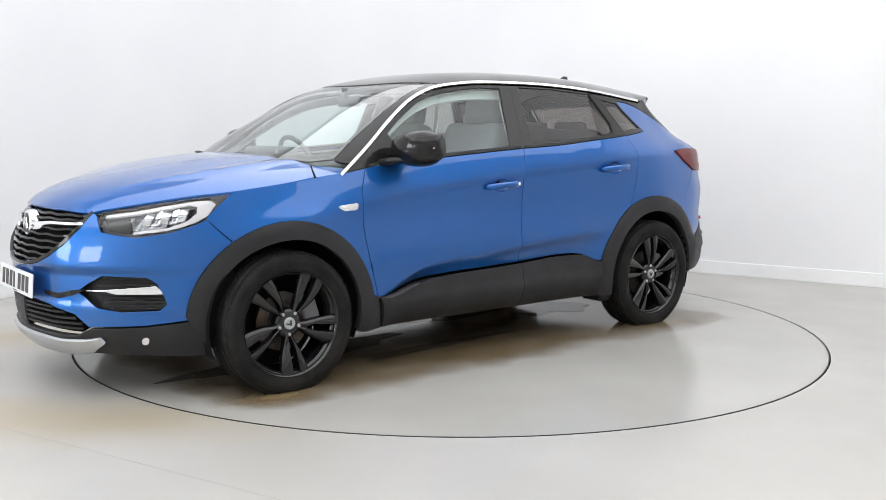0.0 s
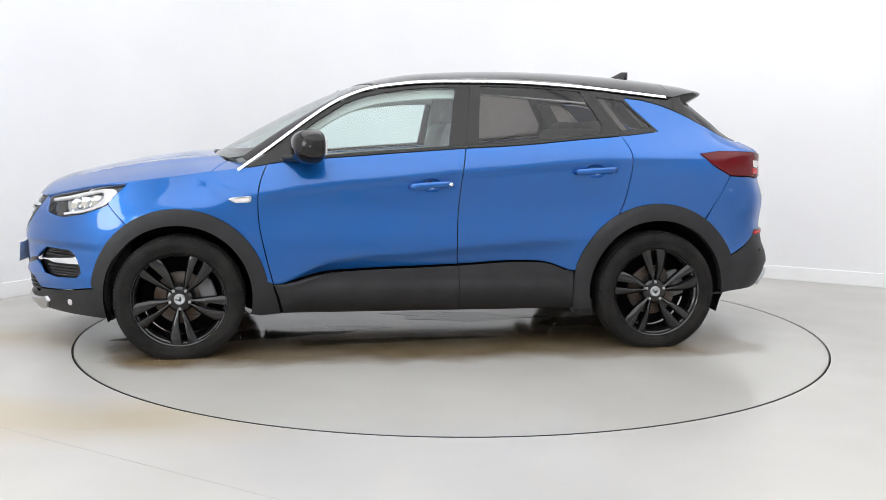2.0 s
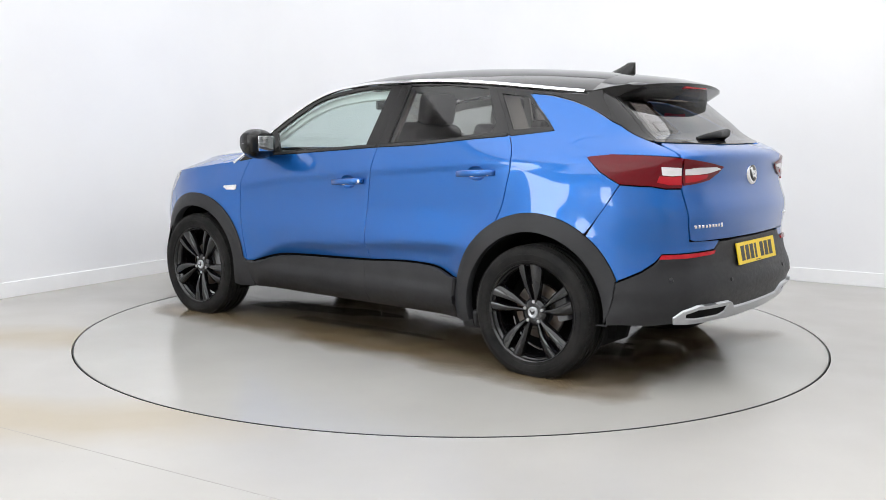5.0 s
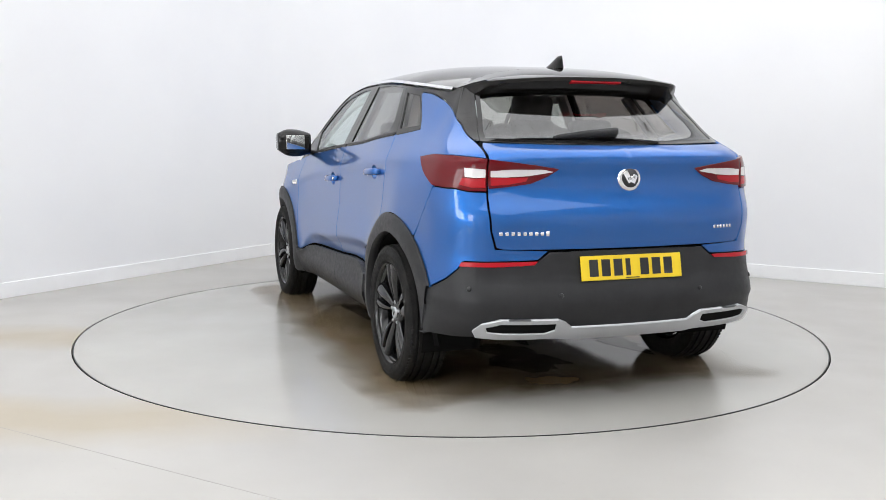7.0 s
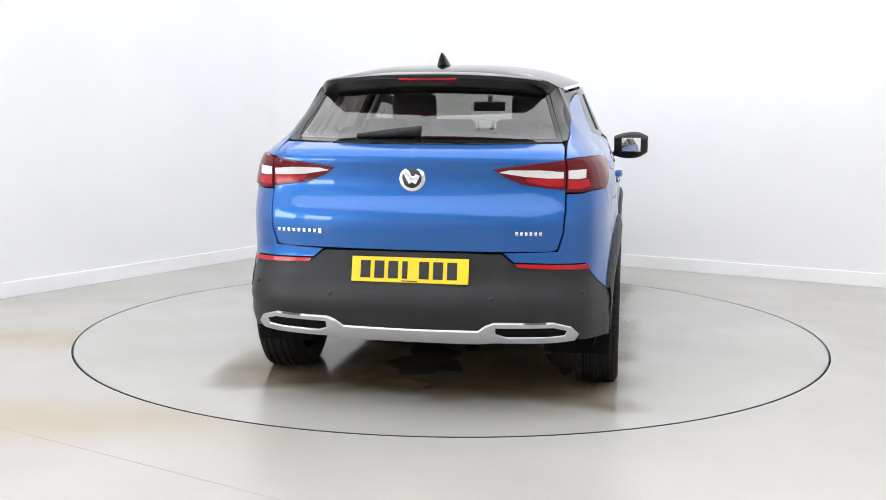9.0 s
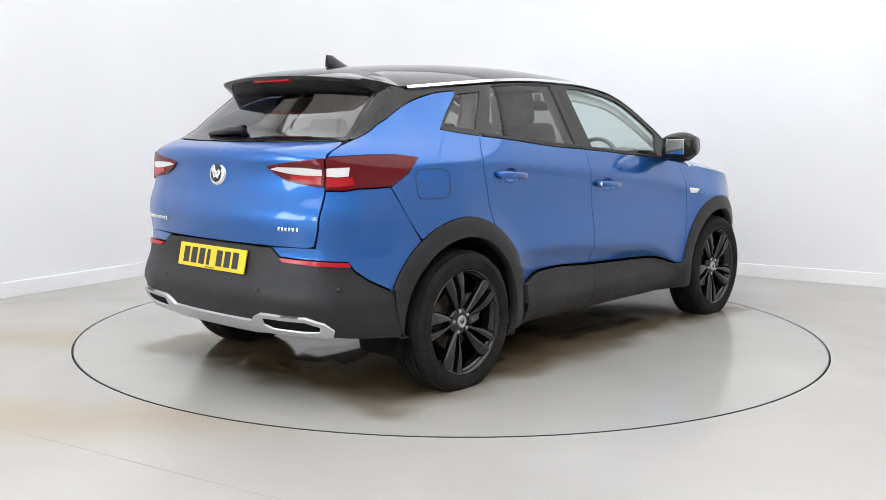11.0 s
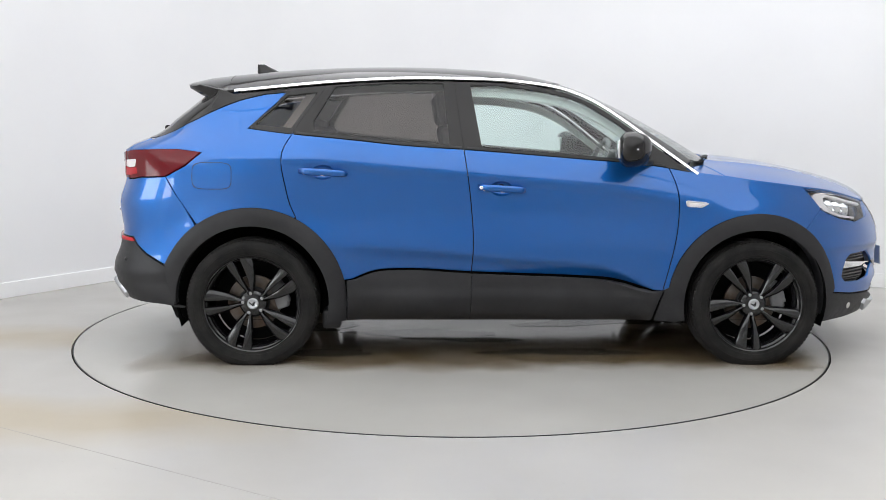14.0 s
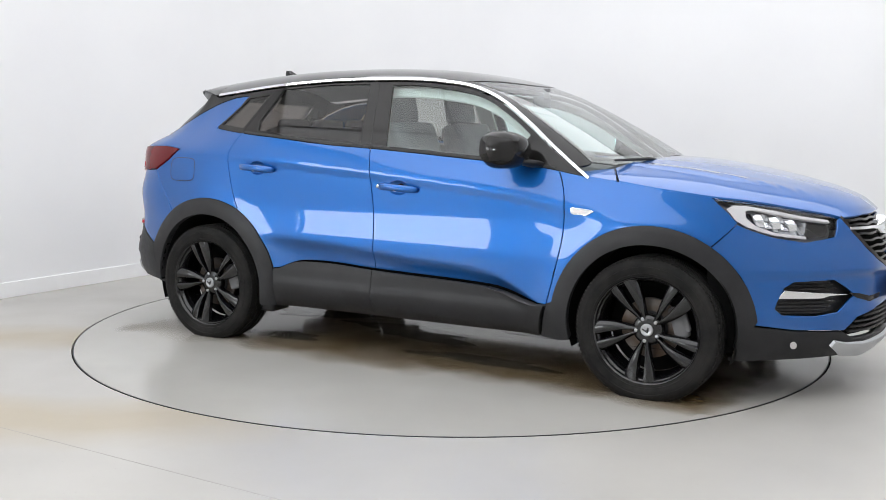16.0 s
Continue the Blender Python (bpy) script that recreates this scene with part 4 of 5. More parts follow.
    white_i = tail([(.645, 1.066), (.55, 1.072), (.42, 1.072), (.38, 1.062), (.48, 1.045), (.58, 1.038), (.645, 1.038)])
    red_o = tail([(.665, 1.031), (.70, 1.026), (.745, 1.030), (.755, 1.0), (.72, .990), (.667, .990)])
    red_i = tail([(.645, 1.034), (.58, 1.034), (.49, 1.036), (.50, 1.02), (.58, 1.004), (.645, .998)])
    for mirror in (lambda d: d, flip_y):
        lamp = part_sheet("tail_light", mirror(on_skin(outer, lift=.010, depth=.03, step=.025, gap=.002)), RED_LENS, car, "dark red wraparound tail light with a white stripe")
        part_sheet("lamp_stripe", mirror(on_skin(white_o, lift=.0125, depth=.004, step=.02, gap=0)), WHITE_LENS, lamp)
        part_sheet("lamp_reflector", mirror(on_skin(red_o, lift=.0125, depth=.004, step=.02, gap=0)), RED_BRIGHT, lamp)
        lamp = part_sheet("tail_light", mirror(on_skin(inner, lift=.010, depth=.02, step=.025, gap=.002)), RED_LENS, gate, "dark red inner tail light with a white stripe")
        part_sheet("lamp_stripe", mirror(on_skin(white_i, lift=.0125, depth=.004, step=.02, gap=0)), WHITE_LENS, lamp)
        part_sheet("lamp_reflector", mirror(on_skin(red_i, lift=.0125, depth=.004, step=.02, gap=0)), RED_BRIGHT, lamp)
    # bumper: painted upper corners, black lower part, silver blade
    up = flank([(-1.69, .842), (-1.785, .988), (-1.88, .983)]) + tail([(.77, .983), (.73, .972), (.664, .972), (.666, .90), (.658, .80), (.635, .722), (.40, .714), (.45, .672), (.60, .668), (.752, .664)]) + flank([(-1.955, .625), (-1.90, .580), (-1.80, .530), (-1.755, .520)] + arch(False, R_OUT - .004, 157, 126, 12))
    low = flank([(-1.757, .516), (-1.80, .526), (-1.90, .576), (-1.955, .621)]) + tail([(.752, .660), (.60, .664), (.45, .668), (.395, .711), (.2, .713), (0, .713), (0, .338), (.5, .338), (.70, .335)]) + flank([(-1.93, .325), (-1.80, .318), (-1.70, .305)] + arch(False, R_IN + .01, 184, 157, 10))
    crease = lambda a, z: .004 + .010 * np.exp(-((z - .47) / .035) ** 2) + .012 * smooth01((.44 - z) / .05)
    d = on_skin(low, lift=crease, step=.03, depth=.03)
    bumper = part_sheet("rear_bumper", joined(d, flip_y(d)), BLACK_TRIM, car, "textured black plastic rear bumper")
    for mirror in (lambda q: q, flip_y):
        part_sheet("bumper_corner", mirror(on_skin(up, step=.03)), PAINT, car)
        refl = tail([(.755, .660), (.60, .664), (.455, .667), (.47, .652), (.60, .646), (.762, .642)])
        part_sheet("reflector", mirror(on_skin(refl, lift=.012, depth=.012, step=.02, gap=0)), RED_BRIGHT, bumper, "long red rear reflector")
    blade = [(0, .382), (.30, .384), (.335, .408), (.37, .421), (.62, .424), (.690, .402), (.715, .372), (.70, .346), (.60, .340), (.36, .338), (.30, .330), (0, .330)]
    slot = [(.375, .407), (.62, .409), (.675, .392), (.665, .368), (.60, .362), (.42, .360), (.375, .375)]
    d = on_skin(tail(blade), [tail(slot)[::-1]], lift=.030, depth=.03, step=.03, gap=0)
    part_sheet("bumper_blade", joined(d, flip_y(d)), SILVER, bumper, "satin silver lower blade with twin slots")
    d = on_skin(tail(slot), lift=.020, depth=0, gap=-.004, step=.03)
    part_sheet("slot_backing", d, GAP, bumper), part_sheet("slot_backing", flip_y(d), GAP, bumper)
    for y in (-.74, -.36, .36, .74):
        z = .545 if abs(y) > .5 else .52
        a = ar(abs(y), z)
        q = skin3(np.array([a]), np.array([z]))[0]
        n = skin_normal(np.array([a]), np.array([z]))[0] * np.array([1, 1 if y > 0 else -1, 1])
        bm = bmesh.new()
        lathe(bm, [(0, .010), (.009, .010), (.011, .006), (.011, 0)], 16, "Z")
        m = Matrix.Translation((q[0], q[1] * (1 if y > 0 else -1), z)) @ Vector(n).to_track_quat("Z", "Y").to_matrix().to_4x4()
        bmesh.ops.transform(bm, matrix=m, verts=bm.verts)
        part("parking_sensor", bm, INK, bumper)
    plate(car, Vector((float(XR(.635)) - .010, 0, .633)), -1, PLATE_Y, "yellow rear number plate with dark bars")


def plate(car, at, sign, material, label):
    tilt = Matrix.Translation(at) @ Matrix.Rotation(radians(12 * -sign if sign < 0 else -4), 4, "Y")
    bm = bmesh.new()
    box(bm, (.008, .52, .111), tilt, .003)
    p = part("number_plate", bm, material, car, label, smooth=False)
    x = -.222
    for w, k in ((.05, 0), (.05, 0), (.05, 0), (.03, .033), (.05, 0), (.05, 0), (.05, 0)):
        bm = bmesh.new()
        box(bm, (.0015, w - .006, .076), tilt @ Matrix.Translation((sign * .0047, sign * (x + w / 2), 0)))
        part("plate_bar", bm, INK, p, smooth=False)
        x += w + .012 + k
    bm = bmesh.new()
    box(bm, (.0015, .07, .004), tilt @ Matrix.Translation((sign * .0047, 0, -.048)))
    part("plate_bar", bm, INK, p, smooth=False)


def nose_parts(car):
    # painted bumper with openings
    grille = [(0, .598), (.12, .602), (.22, .620), (.315, .660), (.385, .715), (.430, .785), (.445, .852)]
    lower = [(0, .300), (.25, .300), (.42, .300), (.475, .335), (.43, .390), (.30, .428), (.15, .440), (0, .443)]
    fog = nose([(.435, .500), (.475, .540), (.53, .582)]) + flank([(1.945, .577), (1.905, .548), (1.872, .450), (1.905, .416)]) + nose([(.60, .408), (.52, .425)])
    head_low = nose([(.470, .845), (.515, .776), (.567, .764), (.63, .752)]) + flank([(1.855, .774), (1.745, .813), (1.708, .836)])
    skin_up = (nose([(0, .450)]) + nose([(.15, .447), (.30, .435), (.435, .397), (.485, .338)]) + flank([(1.96, .350), (1.80, .375), (1.775, .39)] + arch(True, F_OUT - .004, 7, 55, 14)) +
               flank([(1.706, .832)]) + head_low[::-1][1:] + nose([(.452, .856)]) + nose(grille[::-1]))
    d = on_skin(skin_up, [fog[::-1]], step=.03)
    bumper = part_sheet("front_bumper", joined(d, flip_y(d)), PAINT, car)
    # black chin
    chin = nose([(0, .296), (.25, .296), (.425, .296), (.488, .334)]) + flank([(1.96, .346), (1.80, .371), (1.772, .386)] + arch(True, F_IN + .012, 6, -20, 8) + [(1.70, .205)]) + nose([(.55, .205), (.3, .21), (0, .215)])
    d = on_skin(chin, step=.03, lift=.002, depth=.03)
    part_sheet("bumper_chin", joined(d, flip_y(d)), BLACK_TRIM, bumper, "textured black plastic lower bumper")
    skid = nose([(0, .285), (.2, .284), (.36, .280), (.46, .285), (.52, .300), (.53, .270), (.46, .225), (.3, .205), (.15, .205), (0, .206)])
    d = on_skin(skid, step=.03, lift=.022, depth=.03)
    part_sheet("skid_plate", joined(d, flip_y(d)), SILVER, bumper, "satin silver skid plate")
    # lower air intake
    d = on_skin(nose(lower), lift=-.05, depth=0, gap=-.01, step=.04)
    part_sheet("intake_backing", joined(d, flip_y(d)), GAP, bumper)
    for z in (.325, .350, .375, .400, .420):
        w = float(np.interp(z, [.30, .335, .39, .428], [.42, .465, .42, .28]))
        d = on_skin(nose([(y, z - .004) for y in np.linspace(0, w, 10)] + [(y, z + .004) for y in np.linspace(w, 0, 10)]), lift=-.012, depth=.02, gap=0, step=.03)
        part_sheet("intake_slat", joined(d, flip_y(d)), BLACK_TRIM, bumper)
    d = on_skin(nose([(0, .31), (.045, .31), (.045, .435), (0, .437)]), lift=-.006, depth=.02, gap=0)
    part_sheet("radar_cover", joined(d, flip_y(d)), BLACK_TRIM, bumper)
    # grille
    top = [(.445, .856), (.30, .866), (.15, .872), (0, .874)]
    d = on_skin(nose(grille) + nose(top), lift=-.045, depth=0, gap=-.012, step=.04)
    g = part_sheet("grille", joined(d, flip_y(d)), GAP, car, "black radiator grille with waved slats and chrome wings")
    zs, ws = [p[1] for p in grille], [p[0] for p in grille]
    for i, z in enumerate((.632, .662, .692, .722, .752, .782, .826, .848)):
        w = float(np.interp(z, zs, ws)) - .004
        wave = lambda y: .0026 * math.sin(y * 42 + i)
        ys_ = np.linspace(0, w, 22)
        d = on_skin(nose([(y, z - .004 + wave(y)) for y in ys_] + [(y, z + .004 + wave(y)) for y in ys_[::-1]]), lift=-.010, depth=.025, gap=0, step=.03)
        part_sheet("grille_slat", joined(d, flip_y(d)), BLACK_GLOSS, g)
    wingb = nose([(.07, .790), (.12, .797), (.25, .809), (.432, .811), (.434, .802), (.25, .799), (.19, .790), (.17, .770), (.12, .765), (.13, .782)])
    wb = on_skin(wingb, lift=.003, depth=.012, gap=0, step=.02)
    for q in (wb, flip_y(wb)):
        part_sheet("chrome_wing", q, CHROME, g, "chrome wing bar beside the emblem")
    rimg = nose(grille) + nose([(x - .012 if x > .02 else x, z + .012) for x, z in grille])[::-1]
    d = on_skin(rimg, lift=.001, depth=.02, gap=0, step=.03)
    part_sheet("grille_surround", joined(d, flip_y(d)), BLACK_GLOSS, g)
    e = bmesh.new()
    turn = Matrix.Translation((2.252, 0, .785)) @ Matrix.Rotation(radians(90 - 4), 4, "Y")
    lathe(e, [(0, .012), (.054, .012), (.062, .008), (.066, -.03)], 40, "Z")
    bmesh.ops.transform(e, matrix=turn, verts=e.verts)
    em = part("emblem", e, CHROME, g, "round chrome emblem with a dark centre")
    e = bmesh.new()
    lathe(e, [(0, .0145), (.045, .0135), (.047, .011)], 32, "Z")
    bmesh.ops.transform(e, matrix=turn, verts=e.verts)
    part("emblem_centre", e, INK, em)
    e = bmesh.new()
    for off, w, h, r in ((.014, .026, .056, 30), (-.018, .022, .040, -25), (-.004, .045, .018, 10)):
        box(e, (h, w, .006), turn @ Matrix.Translation((off * .3, off, .015)) @ Matrix.Rotation(radians(r), 4, "Z"), .002)
    part("emblem_mark", e, CHROME, em)
    plate(car, Vector((2.322, 0, .515)), 1, PLATE_W, "white front number plate with dark bars")
    # lamps and fog pockets
    head_top = flank([(1.60, .946), (1.711, .934), (1.80, .919), (1.90, .899), (2.0, .876)]) + nose([(.475, .857)])
    head = flank([(1.60, .946), (1.665, .884)]) + head_low[::-1] + nose([(.475, .856)]) + flank([(2.0, .874), (1.90, .897), (1.80, .917), (1.711, .932)])
    for mirror in (lambda q: q, flip_y):
        lamp = part_sheet("headlight", mirror(on_skin(head, lift=-.07, depth=0, gap=-.012, step=.035)), LAMP_DARK, car, "clear headlight with a bright curved light blade")
        part_sheet("lens", mirror(on_skin(head, lift=.001, depth=0, gap=.001, step=.03)), LENS, lamp)
        hook = (nose([(.50, .850), (.60, .870)]) + flank([(1.85, .894), (1.74, .914), (1.69, .916), (1.665, .900), (1.70, .850), (1.76, .816), (1.86, .783)]) + nose([(.62, .766), (.62, .776)]) +
                flank([(1.86, .795), (1.785, .824), (1.742, .862), (1.738, .893), (1.77, .899), (1.85, .881)]) + nose([(.60, .857), (.50, .839)]))
        part_sheet("light_blade", mirror(on_skin(hook, lift=-.010, depth=.02, gap=0, step=.015)), WHITE_LENS, lamp, "white curved daytime running light")
        bowl = nose([(.585, .846), (.60, .795), (.65, .780)]) + flank([(1.86, .800), (1.795, .828), (1.755, .862), (1.755, .886), (1.85, .869)])
        part_sheet("reflector_bowl", mirror(on_skin(bowl, lift=lambda a_, z_: -.050 + .018 * np.cos(a_ * 75), depth=.02, gap=0, step=.012)), LAMP_SILVER, lamp, "faceted chrome headlight reflector")
        part_sheet("inner_panel", mirror(on_skin(nose([(.49, .836), (.575, .847), (.60, .80), (.60, .772), (.53, .785)]), lift=-.035, depth=.02, gap=0, step=.02)), BLACK_GLOSS, lamp)
        aa, ab = af(.63, .82), ax(1.79, .84)
        for i in range(5):
            for j in range(2):
                u0, u1 = aa + (ab - aa) * (i + .08) / 5, aa + (ab - aa) * (i + .92) / 5
                z0 = .806 + .032 * j + .004 * i
                zc, uc, ti, tj = z0 + .013, (u0 + u1) / 2, (-1) ** (i + j) * .45, (-1) ** i * .5
                tile = [(u0, z0), (u1, z0 + .004), (u1, z0 + .030), (u0, z0 + .026)]
                fd = on_skin(tile, lift=lambda a_, z_: -.026 + ti * (z_ - zc) + tj * (a_ - uc), depth=.012, gap=.001, step=.02)
                part_sheet("reflector_facet", mirror(fd), CHROME, lamp)
        pocket = part_sheet("fog_pocket", mirror(on_skin(fog, lift=-.045, depth=0, gap=-.012, step=.03)), BLACK_TRIM, bumper, "black mesh fog lamp pocket")
        for z in (.43, .445, .46, .475, .535, .552, .566):
            a0 = af(float(np.interp(z, [.41, .50, .578], [.60, .48, .55])), z)
            a1 = ax(float(np.interp(z, [.416, .45, .548, .577], [1.91, 1.875, 1.908, 1.94])), z)
            part_sheet("pocket_slat", mirror(on_skin([(a0, z - .003), (a1, z - .003), (a1, z + .003), (a0, z + .003)], lift=-.022, depth=.015, gap=0, step=.04)), BLACK_GLOSS, pocket)
        blade = nose([(.475, .506), (.545, .512)]) + flank([(1.95, .527), (1.915, .532), (1.885, .497), (1.95, .495)]) + nose([(.575, .494), (.545, .504)])
        part_sheet("chrome_blade", mirror(on_skin(blade, lift=-.004, depth=.02, gap=0, step=.02)), CHROME, pocket, "chrome blade across the fog lamp pocket")
        groove = nose([(.262, .478), (.36, .466), (.428, .486), (.470, .512), (.425, .508), (.36, .490), (.262, .498)])
        part_sheet("bumper_groove", mirror(on_skin(groove, lift=.003, depth=.006, gap=0, step=.02)), BLACK_GLOSS, bumper)
        fl = flank([(1.953 + .012 * math.cos(t), .281 + .017 * math.sin(t)) for t in np.linspace(0, 2 * math.pi, 15)[:-1]])
        part_sheet("fog_lamp", mirror(on_skin(fl, lift=.006, depth=.01, gap=0, step=.01)), WHITE_LENS, bumper)
        side = flank([(1.066, .862), (1.055, .869), (.955, .878), (.947, .873), (.951, .852), (.965, .846), (1.03, .844)])
        marker = part_sheet("side_repeater", mirror(on_skin(side, lift=.006, depth=.008, gap=0, step=.015)), CHROME, car, "small chrome-edged side badge on the wing")
        part_sheet("repeater_lens", mirror(on_skin(flank([(1.05, .862), (.96, .871), (.963, .854), (1.025, .850)]), lift=.0075, depth=.002, gap=0, step=.015)), WHITE_LENS, marker)
    return bumper


def relit(data):
    """Normals taken from the shape itself."""
    v, n = np.array(data[0]), np.zeros((len(data[0]), 3))
    for f in data[1]:
        k = np.cross(v[f[1]] - v[f[0]], v[f[2]] - v[f[0]])
        for i in f:
            n[i] += k
    n /= np.linalg.norm(n, axis=1, keepdims=True) + 1e-12
    return [tuple(q) for q in n]


def door_details(car, doors_f, doors_r):
    for side, s in ((0, 1), (1, -1)):
        for door, x, z in ((doors_f[side], -.03, .930), (doors_r[side], -.965, 1.010)):
            a = ax(x, z)
            q = skin3(np.array([a]), np.array([z]))[0]
            y = q[1]
            # recess
            dish = flank(dish_outline(x, z))
            deep = lambda a_, z_: -.032 * np.clip(1 - (((PX(a_) - x) / .062) ** 2 + ((z_ - z - .006) / .045) ** 2), 0, 1) ** .6 - .0008
            dd = on_skin(dish, lift=deep, depth=0, gap=-.002, step=.010)
            dd = (dd[0], dd[1], relit(dd))
            part_sheet("handle_recess", dd if s > 0 else flip_y(dd), PAINT, door)
            bm = bmesh.new()
            pth = [(x + .125, y + .004, z - .002), (x + .105, y + .022, z + .000), (x + .05, y + .032, z + .004), (x - .05, y + .033, z + .010), (x - .10, y + .024, z + .013), (x - .122, y + .004, z + .013)]
            sweep(bm, [(px, py * s, pz) for px, py, pz in pth], .010, .017, taper=[.6, 1, 1.05, 1.05, 1, .7])
            h = part("door_handle", bm, PAINT, door)
            bm = bmesh.new()
            sweep(bm, [(x + .10, (y + .026) * s, z - .012), (x, (y + .036) * s, z - .008), (x - .10, (y + .028) * s, z + .0)], .004, .003)
            part("handle_edge", bm, SILVER, h)
            if door is doors_f[side]:
                bm = bmesh.new()
                lathe(bm, [(0, .006), (.009, .005), (.011, 0)], 16, "Y")
                bmesh.ops.transform(bm, matrix=Matrix.Translation((x - .108, (y + .030) * s, z + .012)) @ Matrix.Diagonal((1, s, 1, 1)), verts=bm.verts)
                bmesh.ops.recalc_face_normals(bm, faces=bm.faces)
                part("key_lock", bm, CHROME, h)
        # mirror
        door = doors_f[side]
        bm = bmesh.new()
        n, m = 24, 14
        rows = []
        for i in range(m + 1):
            t = i / m
            yy = .850 + .228 * t
            w = (.45 + .55 * math.sin(math.pi * min(1, .18 + .62 * t))) * (1 - .55 * max(0, t - .75) ** 1.2 * 2)
            ring = []
            for k in range(n):
                b = 2 * math.pi * k / n
                cx, cz = math.cos(b), math.sin(b)
                ex = .112 if cx > 0 else .062
                X = .645 + ex * w * math.copysign(abs(cx) ** .8, cx) - .05 * t
                Z = 1.146 + (.086 if cz > 0 else .098) * w * math.copysign(abs(cz) ** .7, cz) + .012 * t
                ring.append(bm.verts.new((X, yy * s, Z)))
            rows.append(ring)
        for p, q in zip(rows, rows[1:]):
            for k in range(n):
                bm.faces.new((p[k], p[(k + 1) % n], q[(k + 1) % n], q[k]))
        bm.faces.new(rows[0]), bm.faces.new(rows[-1])
        bmesh.ops.recalc_face_normals(bm, faces=bm.faces)
        mir = part("door_mirror", bm, BLACK_GLOSS, door, "gloss black door mirror")
        bm = bmesh.new()
        sweep(bm, [(.73, .80 * s, 1.075), (.715, .86 * s, 1.085), (.68, .93 * s, 1.092), (.65, 1.0 * s, 1.098)], .045, .016, taper=[1.2, 1, .9, .5])
        part("mirror_foot", bm, BLACK_TRIM, mir)
        bm = bmesh.new()
        box(bm, (.012, .128, .092), Matrix.Translation((.556, .966 * s, 1.150)) @ Matrix.Rotation(radians(6 * s), 4, "Z"), .002)
        bmesh.ops.bevel(bm, geom=[e for e in bm.edges], offset=.0004, segments=1, affect="EDGES")
        part("mirror_glass", bm, MIRROR, mir)
        bm = bmesh.new()
        sweep(bm, [(.708, .95 * s, 1.146), (.675, 1.04 * s, 1.148), (.63, 1.080 * s, 1.151)], .003, .003)
        part("mirror_repeater", bm, CHROME, mir)
    # fuel flap on the car's right
    flap = [(-1.54 + .105 * math.copysign(abs(math.cos(t)) ** .45, math.cos(t)), .995 + .070 * math.copysign(abs(math.sin(t)) ** .45, math.sin(t))) for t in np.linspace(0, 2 * math.pi, 33)[:-1]]
    ring = on_skin(flank(flap), [flank([((x + 1.54) * .965 - 1.54, (z - .995) * .95 + .995) for x, z in flap])[::-1]], lift=.0008, depth=0, gap=0, step=.02)
    part_sheet("fuel_flap_gap", flip_y(ring), SEAL, car)
    # aerial fin
    bm = bmesh.new()
    rows = []
    for t in np.linspace(0, 1, 10):
        z = 1.560 + .062 * t
        x0, x1 = -1.235 - .145 * t ** .8, -1.425 + .003 * t
        half = .032 * (1 - t) ** .8 + .004
        ring = []
        for k in range(16):
            b = 2 * math.pi * k / 16
            ring.append(bm.verts.new(((x0 + x1) / 2 + (x0 - x1) / 2 * math.cos(b), half * math.sin(b), z)))
        rows.append(ring)
    for p, q in zip(rows, rows[1:]):
        for k in range(16):
            bm.faces.new((p[k], p[(k + 1) % 16], q[(k + 1) % 16], q[k]))
    bm.faces.new(rows[-1])
    bmesh.ops.recalc_face_normals(bm, faces=bm.faces)
    part("aerial_fin", bm, BLACK_GLOSS, car, "gloss black shark fin aerial")
    # front wipers
    for y0, y1 in ((.35, -.25), (-.25, -.66)):
        bm = bmesh.new()
        pts = [(1.20, y0, 1.088), (1.185, y0 * .6 + y1 * .4, 1.104), (1.16 if y1 > -.5 else 1.09, y1, 1.100)]
        sweep(bm, pts, .012, .008, taper=[1.2, 1, .6])
        part("front_wiper", bm, SEAL, car)


MIRROR = shader("mirror_silver", (0.9, 0.9, 0.9), 0.02, 1.0)


HUB_REST = .324  # height of the hub over the ground on the loaded tyre


